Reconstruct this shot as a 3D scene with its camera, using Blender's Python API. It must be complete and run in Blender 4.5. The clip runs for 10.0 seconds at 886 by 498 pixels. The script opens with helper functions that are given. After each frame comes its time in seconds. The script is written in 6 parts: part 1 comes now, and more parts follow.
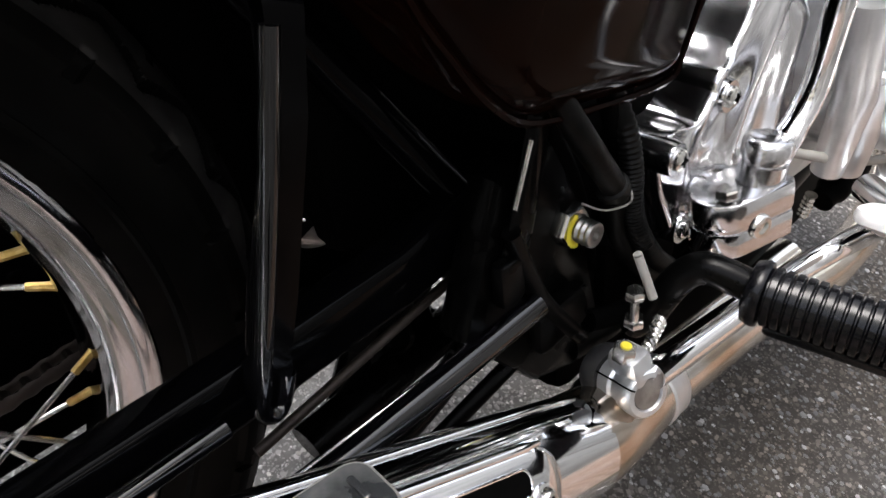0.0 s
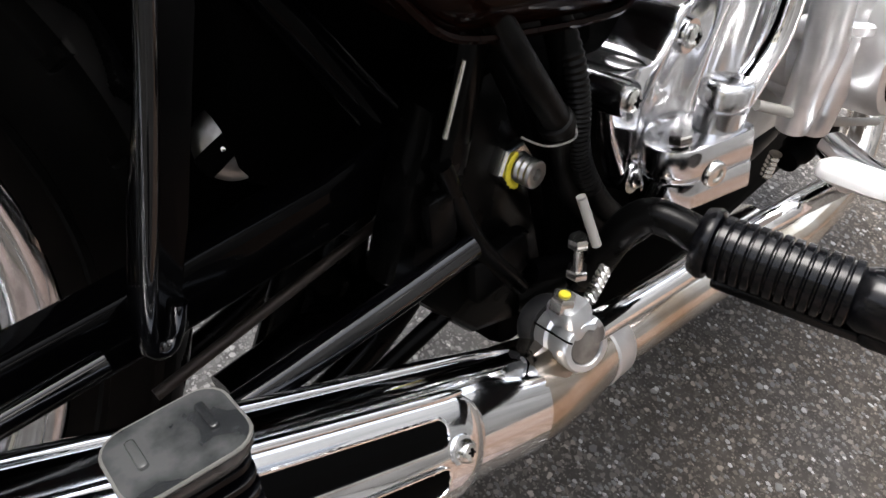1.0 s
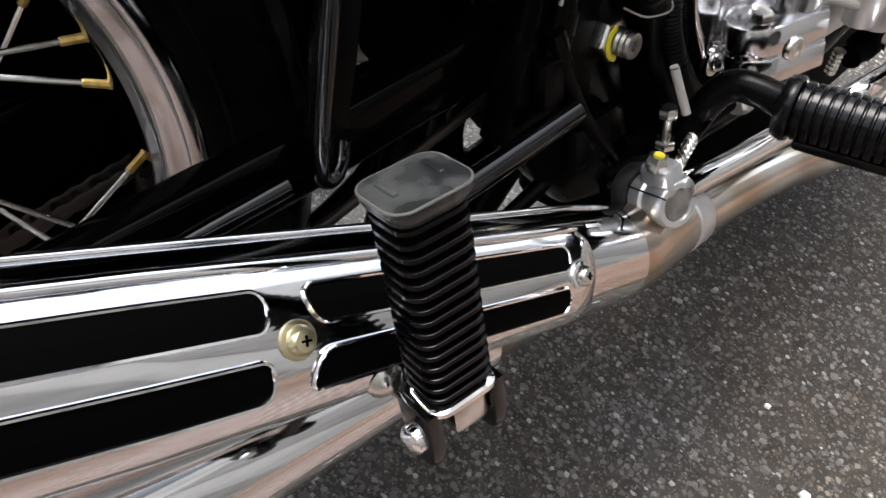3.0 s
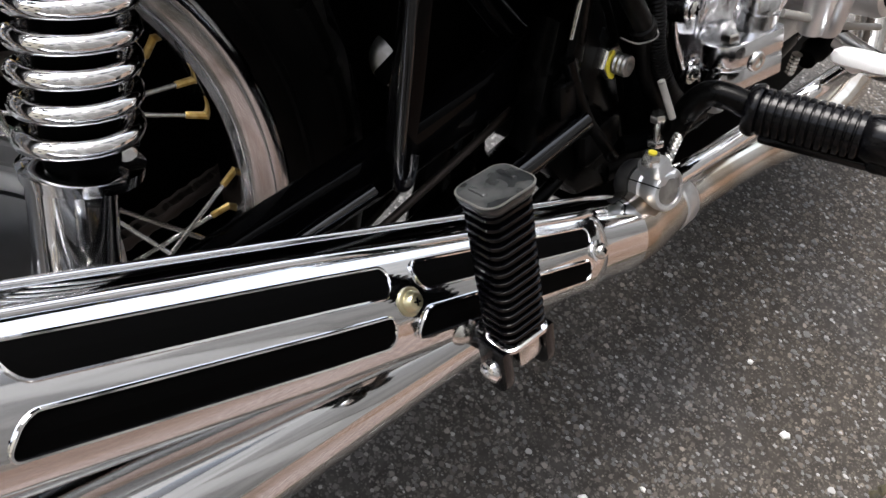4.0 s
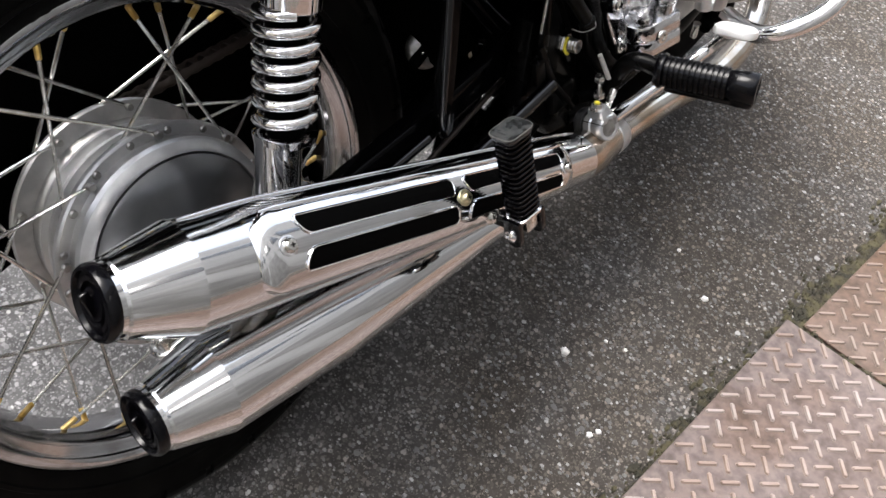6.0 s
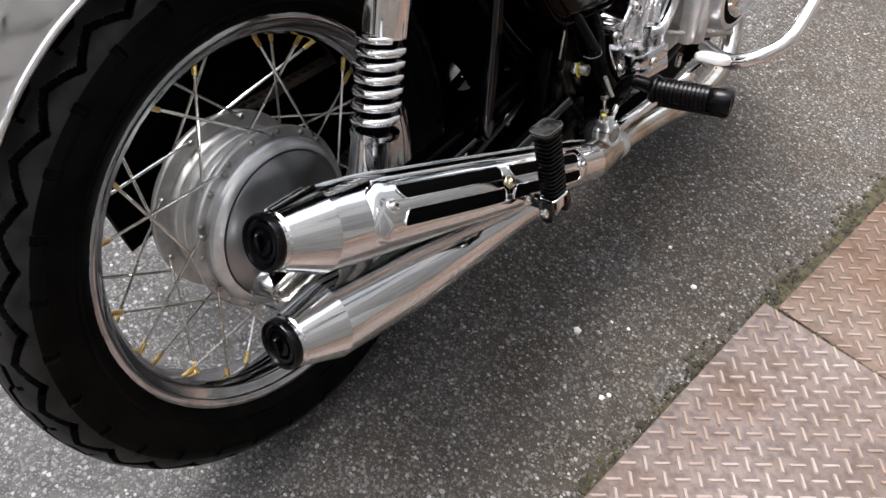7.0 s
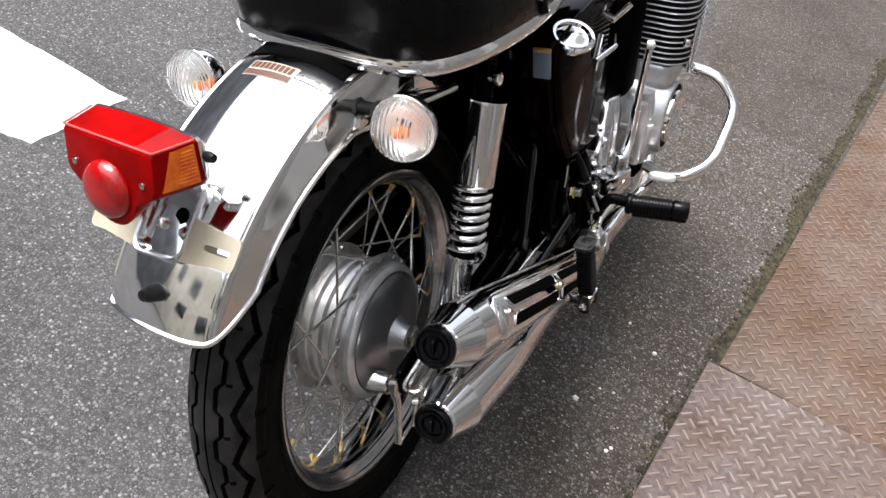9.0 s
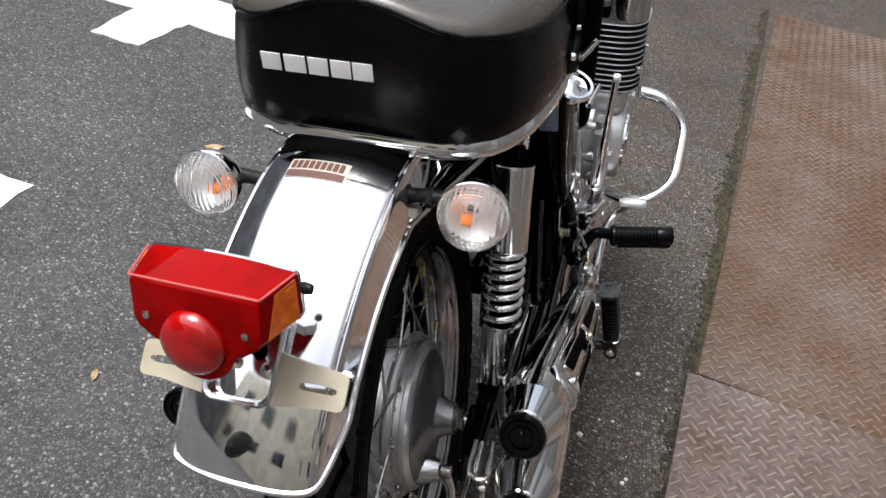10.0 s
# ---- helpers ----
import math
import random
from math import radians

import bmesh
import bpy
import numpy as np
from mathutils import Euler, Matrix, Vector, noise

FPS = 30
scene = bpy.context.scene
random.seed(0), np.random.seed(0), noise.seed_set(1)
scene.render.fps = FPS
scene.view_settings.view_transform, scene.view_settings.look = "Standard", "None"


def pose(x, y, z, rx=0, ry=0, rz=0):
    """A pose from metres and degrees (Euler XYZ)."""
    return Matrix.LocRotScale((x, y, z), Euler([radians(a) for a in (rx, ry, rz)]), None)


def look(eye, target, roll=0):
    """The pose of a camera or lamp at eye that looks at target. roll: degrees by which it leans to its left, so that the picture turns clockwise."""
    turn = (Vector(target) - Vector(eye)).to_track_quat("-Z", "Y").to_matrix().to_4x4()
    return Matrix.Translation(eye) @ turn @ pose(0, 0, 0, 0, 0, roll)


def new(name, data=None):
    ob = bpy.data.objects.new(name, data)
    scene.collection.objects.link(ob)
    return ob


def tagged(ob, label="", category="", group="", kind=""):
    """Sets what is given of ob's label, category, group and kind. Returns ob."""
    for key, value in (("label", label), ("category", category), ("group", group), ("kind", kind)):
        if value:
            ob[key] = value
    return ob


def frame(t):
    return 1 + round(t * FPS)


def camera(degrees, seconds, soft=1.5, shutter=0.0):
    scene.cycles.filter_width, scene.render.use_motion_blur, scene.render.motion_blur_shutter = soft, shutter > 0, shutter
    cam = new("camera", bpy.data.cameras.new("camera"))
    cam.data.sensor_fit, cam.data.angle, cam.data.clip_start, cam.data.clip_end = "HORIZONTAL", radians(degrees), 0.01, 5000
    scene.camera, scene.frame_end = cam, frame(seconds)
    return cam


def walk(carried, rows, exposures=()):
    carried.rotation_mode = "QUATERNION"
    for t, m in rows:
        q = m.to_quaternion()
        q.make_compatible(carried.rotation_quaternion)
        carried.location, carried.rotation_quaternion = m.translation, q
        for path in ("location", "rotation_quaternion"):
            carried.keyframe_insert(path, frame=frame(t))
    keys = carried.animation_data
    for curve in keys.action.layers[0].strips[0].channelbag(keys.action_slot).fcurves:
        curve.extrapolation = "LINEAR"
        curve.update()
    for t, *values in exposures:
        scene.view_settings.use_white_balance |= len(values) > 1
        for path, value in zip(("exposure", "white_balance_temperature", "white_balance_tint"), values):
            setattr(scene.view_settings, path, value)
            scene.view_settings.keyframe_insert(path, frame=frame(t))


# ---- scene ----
cam = camera(60.0, 10.0)
PATH = [
    (0, (0.317, 0.157, 0.729), (-0.495, 1.199, -0.773), 9.3),
    (0.5, (0.317, 0.18, 0.702), (-0.441, 1.221, -0.828), 13.1),
    (1, (0.336, 0.185, 0.693), (-0.4, 1.233, -0.844), 13.4),
    (1.5, (0.345, 0.173, 0.676), (-0.356, 1.23, -0.871), 14.5),
    (2, (0.357, 0.151, 0.673), (-0.328, 1.172, -0.904), 14.1),
    (2.5, (0.356, 0.127, 0.674), (-0.345, 1.113, -0.919), 13.6),
    (3, (0.358, 0.093, 0.691), (-0.366, 1.044, -0.913), 11.1),
    (3.2, (0.363, 0.069, 0.699), (-0.364, 0.998, -0.917), 10.8),
    (4.3, (0.378, -0.015, 0.815), (-0.277, 0.98, -0.791), 11.1),
    (4.5, (0.385, -0.032, 0.844), (-0.241, 0.977, -0.766), 12.7),
    (5, (0.403, -0.077, 0.916), (-0.157, 0.932, -0.718), 12.1),
    (5.5, (0.422, -0.146, 0.981), (-0.125, 0.875, -0.649), 12.4),
    (6, (0.444, -0.21, 0.996), (-0.104, 0.758, -0.666), 10.6),
    (6.2, (0.455, -0.252, 1.004), (-0.111, 0.761, -0.625), 11.0),
    (7.3, (0.482, -0.458, 1.141), (-0.089, 0.627, -0.439), 10.4),
    (7.5, (0.466, -0.495, 1.162), (-0.094, 0.608, -0.409), 10.1),
    (8, (0.417, -0.615, 1.206), (-0.003, 0.582, -0.34), 12.4),
    (8.5, (0.356, -0.697, 1.25), (-0.051, 0.631, -0.189), 14.7),
    (9, (0.281, -0.705, 1.268), (-0.094, 0.687, -0.118), 16.3),
    (9.5, (0.15, -0.681, 1.257), (-0.224, 0.762, -0.075), 12.9),
    (10, (0.027, -0.689, 1.242), (-0.039, 0.836, -0.049), 16.7),
]
walk(cam, [(t, look(eye, target, roll)) for t, eye, target, roll in PATH], [(0, 2.38), (2.5, 2.18), (5, 1.97), (7.5, 1.83), (8.5, 1.64), (9.5, 1.37), (10, 1.03)])
# ---- world, sun and exposure ----
world = bpy.data.worlds.new("world")
scene.world = world
world.use_nodes = True
wn = world.node_tree
for nd in list(wn.nodes):
    wn.nodes.remove(nd)
w_out = wn.nodes.new("ShaderNodeOutputWorld")
w_bg = wn.nodes.new("ShaderNodeBackground")
w_hs = wn.nodes.new("ShaderNodeHueSaturation")
w_sky = wn.nodes.new("ShaderNodeTexSky")
w_sky.sky_type = "NISHITA"
w_sky.sun_disc = False
SUN_UP, SUN_ROUND = 64.0, 264.0
w_sky.sun_elevation, w_sky.sun_rotation = radians(SUN_UP), radians(SUN_ROUND)
w_sky.dust_density = 4.0
w_hs.inputs["Saturation"].default_value = 0.46
w_bg.inputs["Strength"].default_value = 0.15
wn.links.new(w_sky.outputs[0], w_hs.inputs["Color"])
wn.links.new(w_hs.outputs[0], w_bg.inputs["Color"])
wn.links.new(w_bg.outputs[0], w_out.inputs["Surface"])
sun = new("sun", bpy.data.lights.new("sun", "SUN"))
sun.data.energy, sun.data.angle, sun.data.color = 1.1, radians(30), (1.0, 0.975, 0.95)
sun.matrix_world = look((-1.85, -0.19, 3.8), (0, 0, 0))


# ---- materials ----
def material(name, base, rough=0.5, metal=0.0, **more):
    m = bpy.data.materials.new(name)
    m.use_nodes = True
    b = m.node_tree.nodes["Principled BSDF"]
    b.inputs["Base Color"].default_value = (*base, 1)
    b.inputs["Roughness"].default_value = rough
    b.inputs["Metallic"].default_value = metal
    for key, value in more.items():
        b.inputs[key.replace("_", " ")].default_value = value
    return m


def add(m, kind, **settings):
    n = m.node_tree.nodes.new(kind)
    for key, value in settings.items():
        n.inputs[key].default_value = value
    return n


def wire(m, a, b):
    m.node_tree.links.new(a, b)


def bsdf(m):
    return m.node_tree.nodes["Principled BSDF"]


def coords(m):
    return add(m, "ShaderNodeTexCoord").outputs["Object"]


def vary(m, base, other, scale, detail=4.0, low=0.4, high=0.6):
    """Base colour that drifts between two tones."""
    n = add(m, "ShaderNodeTexNoise", Scale=scale, Detail=detail)
    wire(m, coords(m), n.inputs["Vector"])
    r = add(m, "ShaderNodeValToRGB")
    r.color_ramp.elements[0].position, r.color_ramp.elements[1].position = low, high
    r.color_ramp.elements[0].color, r.color_ramp.elements[1].color = (*base, 1), (*other, 1)
    wire(m, n.outputs["Fac"], r.inputs["Fac"])
    wire(m, r.outputs["Color"], bsdf(m).inputs["Base Color"])
    return r


def rough_vary(m, low, high, scale):
    n = add(m, "ShaderNodeTexNoise", Scale=scale, Detail=5.0)
    wire(m, coords(m), n.inputs["Vector"])
    r = add(m, "ShaderNodeMapRange")
    r.inputs["From Min"].default_value, r.inputs["From Max"].default_value = 0.35, 0.65
    r.inputs["To Min"].default_value, r.inputs["To Max"].default_value = low, high
    wire(m, n.outputs["Fac"], r.inputs["Value"])
    wire(m, r.outputs["Result"], bsdf(m).inputs["Roughness"])


def bump(m, scale, strength, distance=0.001, detail=3.0):
    n = add(m, "ShaderNodeTexNoise", Scale=scale, Detail=detail)
    wire(m, coords(m), n.inputs["Vector"])
    b = add(m, "ShaderNodeBump", Strength=strength, Distance=distance)
    wire(m, n.outputs["Fac"], b.inputs["Height"])
    wire(m, b.outputs["Normal"], bsdf(m).inputs["Normal"])


chrome = material("chrome", (0.86, 0.86, 0.87), 0.05, 1.0)
rough_vary(chrome, 0.03, 0.12, 30)
pipe_chrome = material("pipe_chrome", (0.70, 0.708, 0.72), 0.05, 1.0)
rough_vary(pipe_chrome, 0.045, 0.10, 22)
bump(pipe_chrome, 18, 0.05, 0.001)
# worn chrome, toned down in place of the bike's shadow in its reflections
rim_chrome = material("shaded_worn_rim_chrome", (0.5, 0.5, 0.52), 0.08, 1.0)
vary(rim_chrome, (0.42, 0.425, 0.44), (0.22, 0.208, 0.195), 40, 8, 0.5, 0.8)
rough_vary(rim_chrome, 0.05, 0.16, 34)
hot_chrome = material("heat_stained_chrome", (0.55, 0.5, 0.45), 0.14, 1.0)
vary(hot_chrome, (0.62, 0.60, 0.57), (0.42, 0.34, 0.26), 9, 5)
bump(hot_chrome, 25, 0.06)
alloy = material("polished_alloy", (0.60, 0.60, 0.61), 0.16, 1.0)
rough_vary(alloy, 0.10, 0.22, 18)
bump(alloy, 40, 0.04)
cast = material("cast_alloy", (0.60, 0.61, 0.62), 0.34, 0.8)
vary(cast, (0.54, 0.55, 0.56), (0.68, 0.69, 0.70), 30)
bump(cast, 420, 0.12, 0.0006)
hub_metal = material("hub_alloy", (0.58, 0.58, 0.58), 0.4, 0.85)
vary(hub_metal, (0.42, 0.42, 0.42), (0.60, 0.60, 0.59), 26, 6)
bump(hub_metal, 300, 0.1, 0.0006)
panel_paint = material("brake_panel_paint", (0.20, 0.205, 0.213), 0.30, 0.85)
vary(panel_paint, (0.20, 0.206, 0.216), (0.27, 0.276, 0.287), 14, 6)
bump(panel_paint, 500, 0.06, 0.0005)
steel = material("zinc_steel", (0.66, 0.65, 0.62), 0.22, 1.0)
vary(steel, (0.56, 0.55, 0.52), (0.76, 0.75, 0.72), 90)
old_steel = material("dull_steel", (0.33, 0.32, 0.30), 0.34, 1.0)
vary(old_steel, (0.26, 0.25, 0.24), (0.42, 0.41, 0.39), 60)
old_brown = material("dull_brown_steel", (0.05, 0.04, 0.035), 0.5, 0.5)
gold = material("gold_zinc", (0.72, 0.45, 0.10), 0.35, 0.85)
vary(gold, (0.52, 0.33, 0.09), (0.68, 0.50, 0.20), 120)
brass = material("brass_washer", (0.64, 0.58, 0.38), 0.28, 1.0)
fin_paint = material("dark_fin_paint", (0.035, 0.035, 0.037), 0.5, 0.2)
vary(fin_paint, (0.022, 0.022, 0.024), (0.055, 0.054, 0.053), 60)
black = material("black_gloss_enamel", (0.0012, 0.0012, 0.0016), 0.06, 0.0, Specular_IOR_Level=0.5)
rough_vary(black, 0.03, 0.10, 14)
arm_black = material("black_arm_enamel", (0.001, 0.001, 0.0012), 0.08, 0.0, Specular_IOR_Level=0.05)
rough_vary(arm_black, 0.05, 0.14, 20)
frame_black = material("worn_black_enamel", (0.0015, 0.0015, 0.0015), 0.22, 0.0, Specular_IOR_Level=0.06)
vary(frame_black, (0.001, 0.001, 0.001), (0.006, 0.0055, 0.005), 24, 8, 0.58, 0.8)
rough_vary(frame_black, 0.12, 0.4, 18)
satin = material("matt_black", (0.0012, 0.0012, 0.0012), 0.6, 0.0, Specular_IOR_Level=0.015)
tank_paint = material("dark_brown_enamel", (0.012, 0.004, 0.002), 0.08, 0.0, Specular_IOR_Level=0.03)
vary(tank_paint, (0.0024, 0.0009, 0.0006), (0.0045, 0.0015, 0.0009), 5)
rubber = material("black_rubber", (0.01, 0.01, 0.01), 0.5, 0.0, Specular_IOR_Level=0.2)
vary(rubber, (0.007, 0.007, 0.008), (0.020, 0.020, 0.020), 40, 6)
rough_vary(rubber, 0.35, 0.62, 60)
hose_rubber = material("aged_hose_rubber", (0.006, 0.006, 0.006), 0.42, 0.0, Specular_IOR_Level=0.07)
vary(hose_rubber, (0.0008, 0.0008, 0.0008), (0.0035, 0.0034, 0.0032), 50, 6)
bump(hose_rubber, 180, 0.25)
peg_rubber = material("shiny_peg_rubber", (0.016, 0.016, 0.018), 0.3, 0.0, Specular_IOR_Level=0.17)
vary(peg_rubber, (0.0012, 0.0012, 0.0018), (0.005, 0.005, 0.0055), 70, 6, 0.5, 0.8)
rough_vary(peg_rubber, 0.12, 0.26, 50)
tyre_rubber = material("tyre_rubber", (0.003, 0.003, 0.003), 0.45, 0.0, Specular_IOR_Level=0.05)
vary(tyre_rubber, (0.0010, 0.0010, 0.0010), (0.0030, 0.0030, 0.0028), 24, 8)
rough_vary(tyre_rubber, 0.30, 0.48, 30)
bump(tyre_rubber, 260, 0.15, 0.0006)
tread_rubber = material("dusty_tread_rubber", (0.02, 0.02, 0.02), 0.5, 0.0, Specular_IOR_Level=0.22)
vary(tread_rubber, (0.006, 0.006, 0.0065), (0.019, 0.0185, 0.018), 30, 8)
rough_vary(tread_rubber, 0.34, 0.5, 40)
bump(tread_rubber, 300, 0.2, 0.0006)
# groove shade put into the colour, nearly black beside the dusty ribs
groove_rubber = material("shaded_groove_rubber", (0.0025, 0.0025, 0.0025), 0.7, 0.0, Specular_IOR_Level=0.03)
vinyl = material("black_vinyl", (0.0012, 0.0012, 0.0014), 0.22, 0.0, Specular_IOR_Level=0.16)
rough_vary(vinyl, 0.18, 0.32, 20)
# paler than the side vinyl: sky sheen is put into the base colour
seat_vinyl = material("sheen_seat_vinyl", (0.050, 0.043, 0.034), 0.28, 0.0, Specular_IOR_Level=1.0)
rough_vary(seat_vinyl, 0.22, 0.38, 16)
bump(seat_vinyl, 45, 0.12, 0.002)
v_vor = add(vinyl, "ShaderNodeTexVoronoi", Scale=480.0)
wire(vinyl, coords(vinyl), v_vor.inputs["Vector"])
v_b = add(vinyl, "ShaderNodeBump", Strength=0.12, Distance=0.0005)
wire(vinyl, v_vor.outputs["Distance"], v_b.inputs["Height"])
wire(vinyl, v_b.outputs["Normal"], bsdf(vinyl).inputs["Normal"])
red_lens = material("red_plastic_lens", (0.42, 0.002, 0.003), 0.03, 0.0, Specular_IOR_Level=0.07)
vary(red_lens, (0.20, 0.001, 0.0012), (0.30, 0.0015, 0.0015), 18)
red_dome = material("red_dome_lens", (0.36, 0.0012, 0.0015), 0.03, 0.0, Specular_IOR_Level=0.6, Coat_Weight=0.6, Coat_Roughness=0.02)
vary(red_dome, (0.26, 0.001, 0.0012), (0.40, 0.0015, 0.0015), 60)
red_edge = material("worn_red_plastic", (0.62, 0.10, 0.09), 0.35)
amber_lens = material("amber_plastic", (0.85, 0.20, 0.01), 0.16, 0.0, Coat_Weight=0.4)
vary(amber_lens, (0.82, 0.13, 0.004), (0.95, 0.21, 0.008), 90)
amber_bulb = material("amber_bulb", (0.95, 0.21, 0.004), 0.12, 0.0)
clear_lens = material("clear_plastic_lens", (0.97, 0.97, 0.97), 0.03, 0.0, Transmission_Weight=0.96, IOR=1.46)
# upright flutes on the inside of the clear lenses
c_wave = add(clear_lens, "ShaderNodeTexWave", Scale=56.0)
wire(clear_lens, coords(clear_lens), c_wave.inputs["Vector"])
c_bump = add(clear_lens, "ShaderNodeBump", Strength=0.28, Distance=0.0014)
wire(clear_lens, c_wave.outputs["Fac"], c_bump.inputs["Height"])
wire(clear_lens, c_bump.outputs["Normal"], bsdf(clear_lens).inputs["Normal"])
white_paint = material("white_lettering", (0.82, 0.82, 0.82), 0.4)
pad_white = material("worn_bright_pad", (0.82, 0.82, 0.82), 0.3, 0.3)
yellow_mark = material("yellow_paint_mark", (0.62, 0.53, 0.03), 0.5)
sticker_paper = material("faded_sticker", (0.62, 0.58, 0.50), 0.45)
sticker_ink = material("brown_ink", (0.11, 0.045, 0.03), 0.45)
reflector = material("silvered_bowl", (0.92, 0.92, 0.91), 0.38, 0.85)
cream_metal = material("cream_bracket_paint", (0.52, 0.47, 0.36), 0.42, 0.2)
vary(cream_metal, (0.47, 0.42, 0.31), (0.58, 0.53, 0.42), 22, 6)
bump(cream_metal, 120, 0.1)
cable_grey = material("grey_cable", (0.30, 0.29, 0.27), 0.5)
wall_paint = material("pale_facade", (0.40, 0.39, 0.38), 0.8)
vary(wall_paint, (0.16, 0.158, 0.154), (0.23, 0.228, 0.222), 1.2, 6)
shutter_mat = material("grey_shutter", (0.27, 0.26, 0.245), 0.5)
vary(shutter_mat, (0.10, 0.097, 0.092), (0.14, 0.136, 0.13), 3, 6)
window_mat = material("dark_window_glass", (0.01, 0.012, 0.014), 0.05)
cream_wall = material("cream_facade", (0.55, 0.48, 0.34), 0.8)
vary(cream_wall, (0.60, 0.54, 0.41), (0.74, 0.68, 0.55), 1.4, 6)
grey_wall = material("grey_facade", (0.22, 0.22, 0.23), 0.8)
vary(grey_wall, (0.18, 0.18, 0.19), (0.28, 0.28, 0.29), 0.9, 6)

asphalt = material("asphalt", (0.07, 0.068, 0.066), 0.9, Specular_IOR_Level=0.28)
a_co = coords(asphalt)


def node(m, kind, op=None, ins=(), **settings):
    """Add a node, set its operation and wire or set its inputs in order."""
    n = add(m, kind)
    if op:
        n.operation = op
    for key, value in settings.items():
        n.inputs[key].default_value = value
    for i, value in enumerate(ins):
        if isinstance(value, bpy.types.NodeSocket):
            wire(m, value, n.inputs[i])
        elif value is not None:
            n.inputs[i].default_value = value
    return n


def stepped(m, source, stops):
    r = add(m, "ShaderNodeValToRGB")
    e = r.color_ramp.elements
    e[0].position, e[0].color = stops[0][0], (*[stops[0][1]] * 3, 1)
    e[1].position, e[1].color = stops[-1][0], (*[stops[-1][1]] * 3, 1)
    for at, v in stops[1:-1]:
        e.new(at).color = (v, v, v, 1)
    wire(m, source, r.inputs["Fac"])
    return r.outputs["Color"]


def spread(m, source, a0, a1, b0, b1):
    r = add(m, "ShaderNodeMapRange")
    for key, value in (("From Min", a0), ("From Max", a1), ("To Min", b0), ("To Max", b1)):
        r.inputs[key].default_value = value
    wire(m, source, r.inputs["Value"])
    return r.outputs["Result"]


# grains of many sizes, broken in outline, lying in a dark binder
a_wob = node(asphalt, "ShaderNodeTexNoise", None, (a_co,), Scale=190.0, Detail=3.0)
a_off = node(asphalt, "ShaderNodeVectorMath", "SCALE", (a_wob.outputs["Color"],), Scale=0.0065)
a_pos = node(asphalt, "ShaderNodeVectorMath", "ADD", (a_co, a_off.outputs[0]))
a_value = spread(asphalt, node(asphalt, "ShaderNodeTexNoise", None, (a_co,), Scale=60.0, Detail=8.0).outputs["Fac"], 0.3, 0.7, 0.040, 0.080)
for a_scale, a_stops in ((135.0, ((0.0, 0.0), (0.40, 0.0), (0.46, 0.095), (0.80, 0.150), (0.94, 0.22), (1.0, 0.34))), (300.0, ((0.0, 0.0), (0.14, 0.0), (0.20, 0.082), (0.76, 0.132), (0.94, 0.19), (1.0, 0.28)))):
    a_v = node(asphalt, "ShaderNodeTexVoronoi", None, (a_pos.outputs[0],), Scale=a_scale)
    a_sep = node(asphalt, "ShaderNodeSeparateColor", None, (a_v.outputs["Color"],))
    a_mask = spread(asphalt, a_v.outputs["Distance"], 0.36, 0.56, 1.0, 0.0)
    a_grain = node(asphalt, "ShaderNodeMath", "MULTIPLY", (stepped(asphalt, a_sep.outputs[0], a_stops), a_mask))
    a_value = node(asphalt, "ShaderNodeMath", "MAXIMUM", (a_value, a_grain.outputs[0])).outputs[0]
a_bigr = spread(asphalt, node(asphalt, "ShaderNodeTexNoise", None, (a_co,), Scale=2.2, Detail=6.0).outputs["Fac"], 0.3, 0.7, 0.85, 1.22)
a_tone = node(asphalt, "ShaderNodeMath", "MULTIPLY", (a_value, a_bigr))
# brown dust towards the steel plates, with shade beside the bike darkening its tint
a_sx = node(asphalt, "ShaderNodeSeparateXYZ", None, (a_co,))
a_dust_shade = spread(asphalt, a_sx.outputs["X"], 0.04, 0.36, 0.0, 1.9)
a_dn = node(asphalt, "ShaderNodeTexNoise", None, (a_co,), Scale=7.0, Detail=7.0)
a_dm = node(asphalt, "ShaderNodeMath", "MULTIPLY", (a_dust_shade, a_dn.outputs["Fac"]))
a_tint = add(asphalt, "ShaderNodeMix")
a_tint.data_type = "RGBA"
a_tint.inputs[6].default_value, a_tint.inputs[7].default_value = (0.88, 0.87, 0.88, 1), (0.72, 0.62, 0.52, 1)
wire(asphalt, a_dm.outputs[0], a_tint.inputs[0])
a_out = node(asphalt, "ShaderNodeVectorMath", "SCALE", (a_tint.outputs[2],))
wire(asphalt, a_tone.outputs[0], a_out.inputs["Scale"])
wire(asphalt, a_out.outputs[0], bsdf(asphalt).inputs["Base Color"])
a_b = add(asphalt, "ShaderNodeBump", Strength=0.7, Distance=0.007)
wire(asphalt, a_value, a_b.inputs["Height"])
wire(asphalt, a_b.outputs["Normal"], bsdf(asphalt).inputs["Normal"])

stone_mat = material("loose_stone", (0.2, 0.19, 0.175), 0.8)
s_g = add(stone_mat, "ShaderNodeNewGeometry")
s_r = add(stone_mat, "ShaderNodeValToRGB")
els = s_r.color_ramp.elements
els[0].color, els[1].color = (0.085, 0.084, 0.082, 1), (0.36, 0.355, 0.345, 1)
els.new(0.75).color = (0.14, 0.137, 0.132, 1)
wire(stone_mat, s_g.outputs["Random Per Island"], s_r.inputs["Fac"])
wire(stone_mat, s_r.outputs["Color"], bsdf(stone_mat).inputs["Base Color"])
white_stone = material("white_stone", (0.85, 0.84, 0.81), 0.7)
road_paint = material("white_road_paint", (0.80, 0.80, 0.79), 0.7)
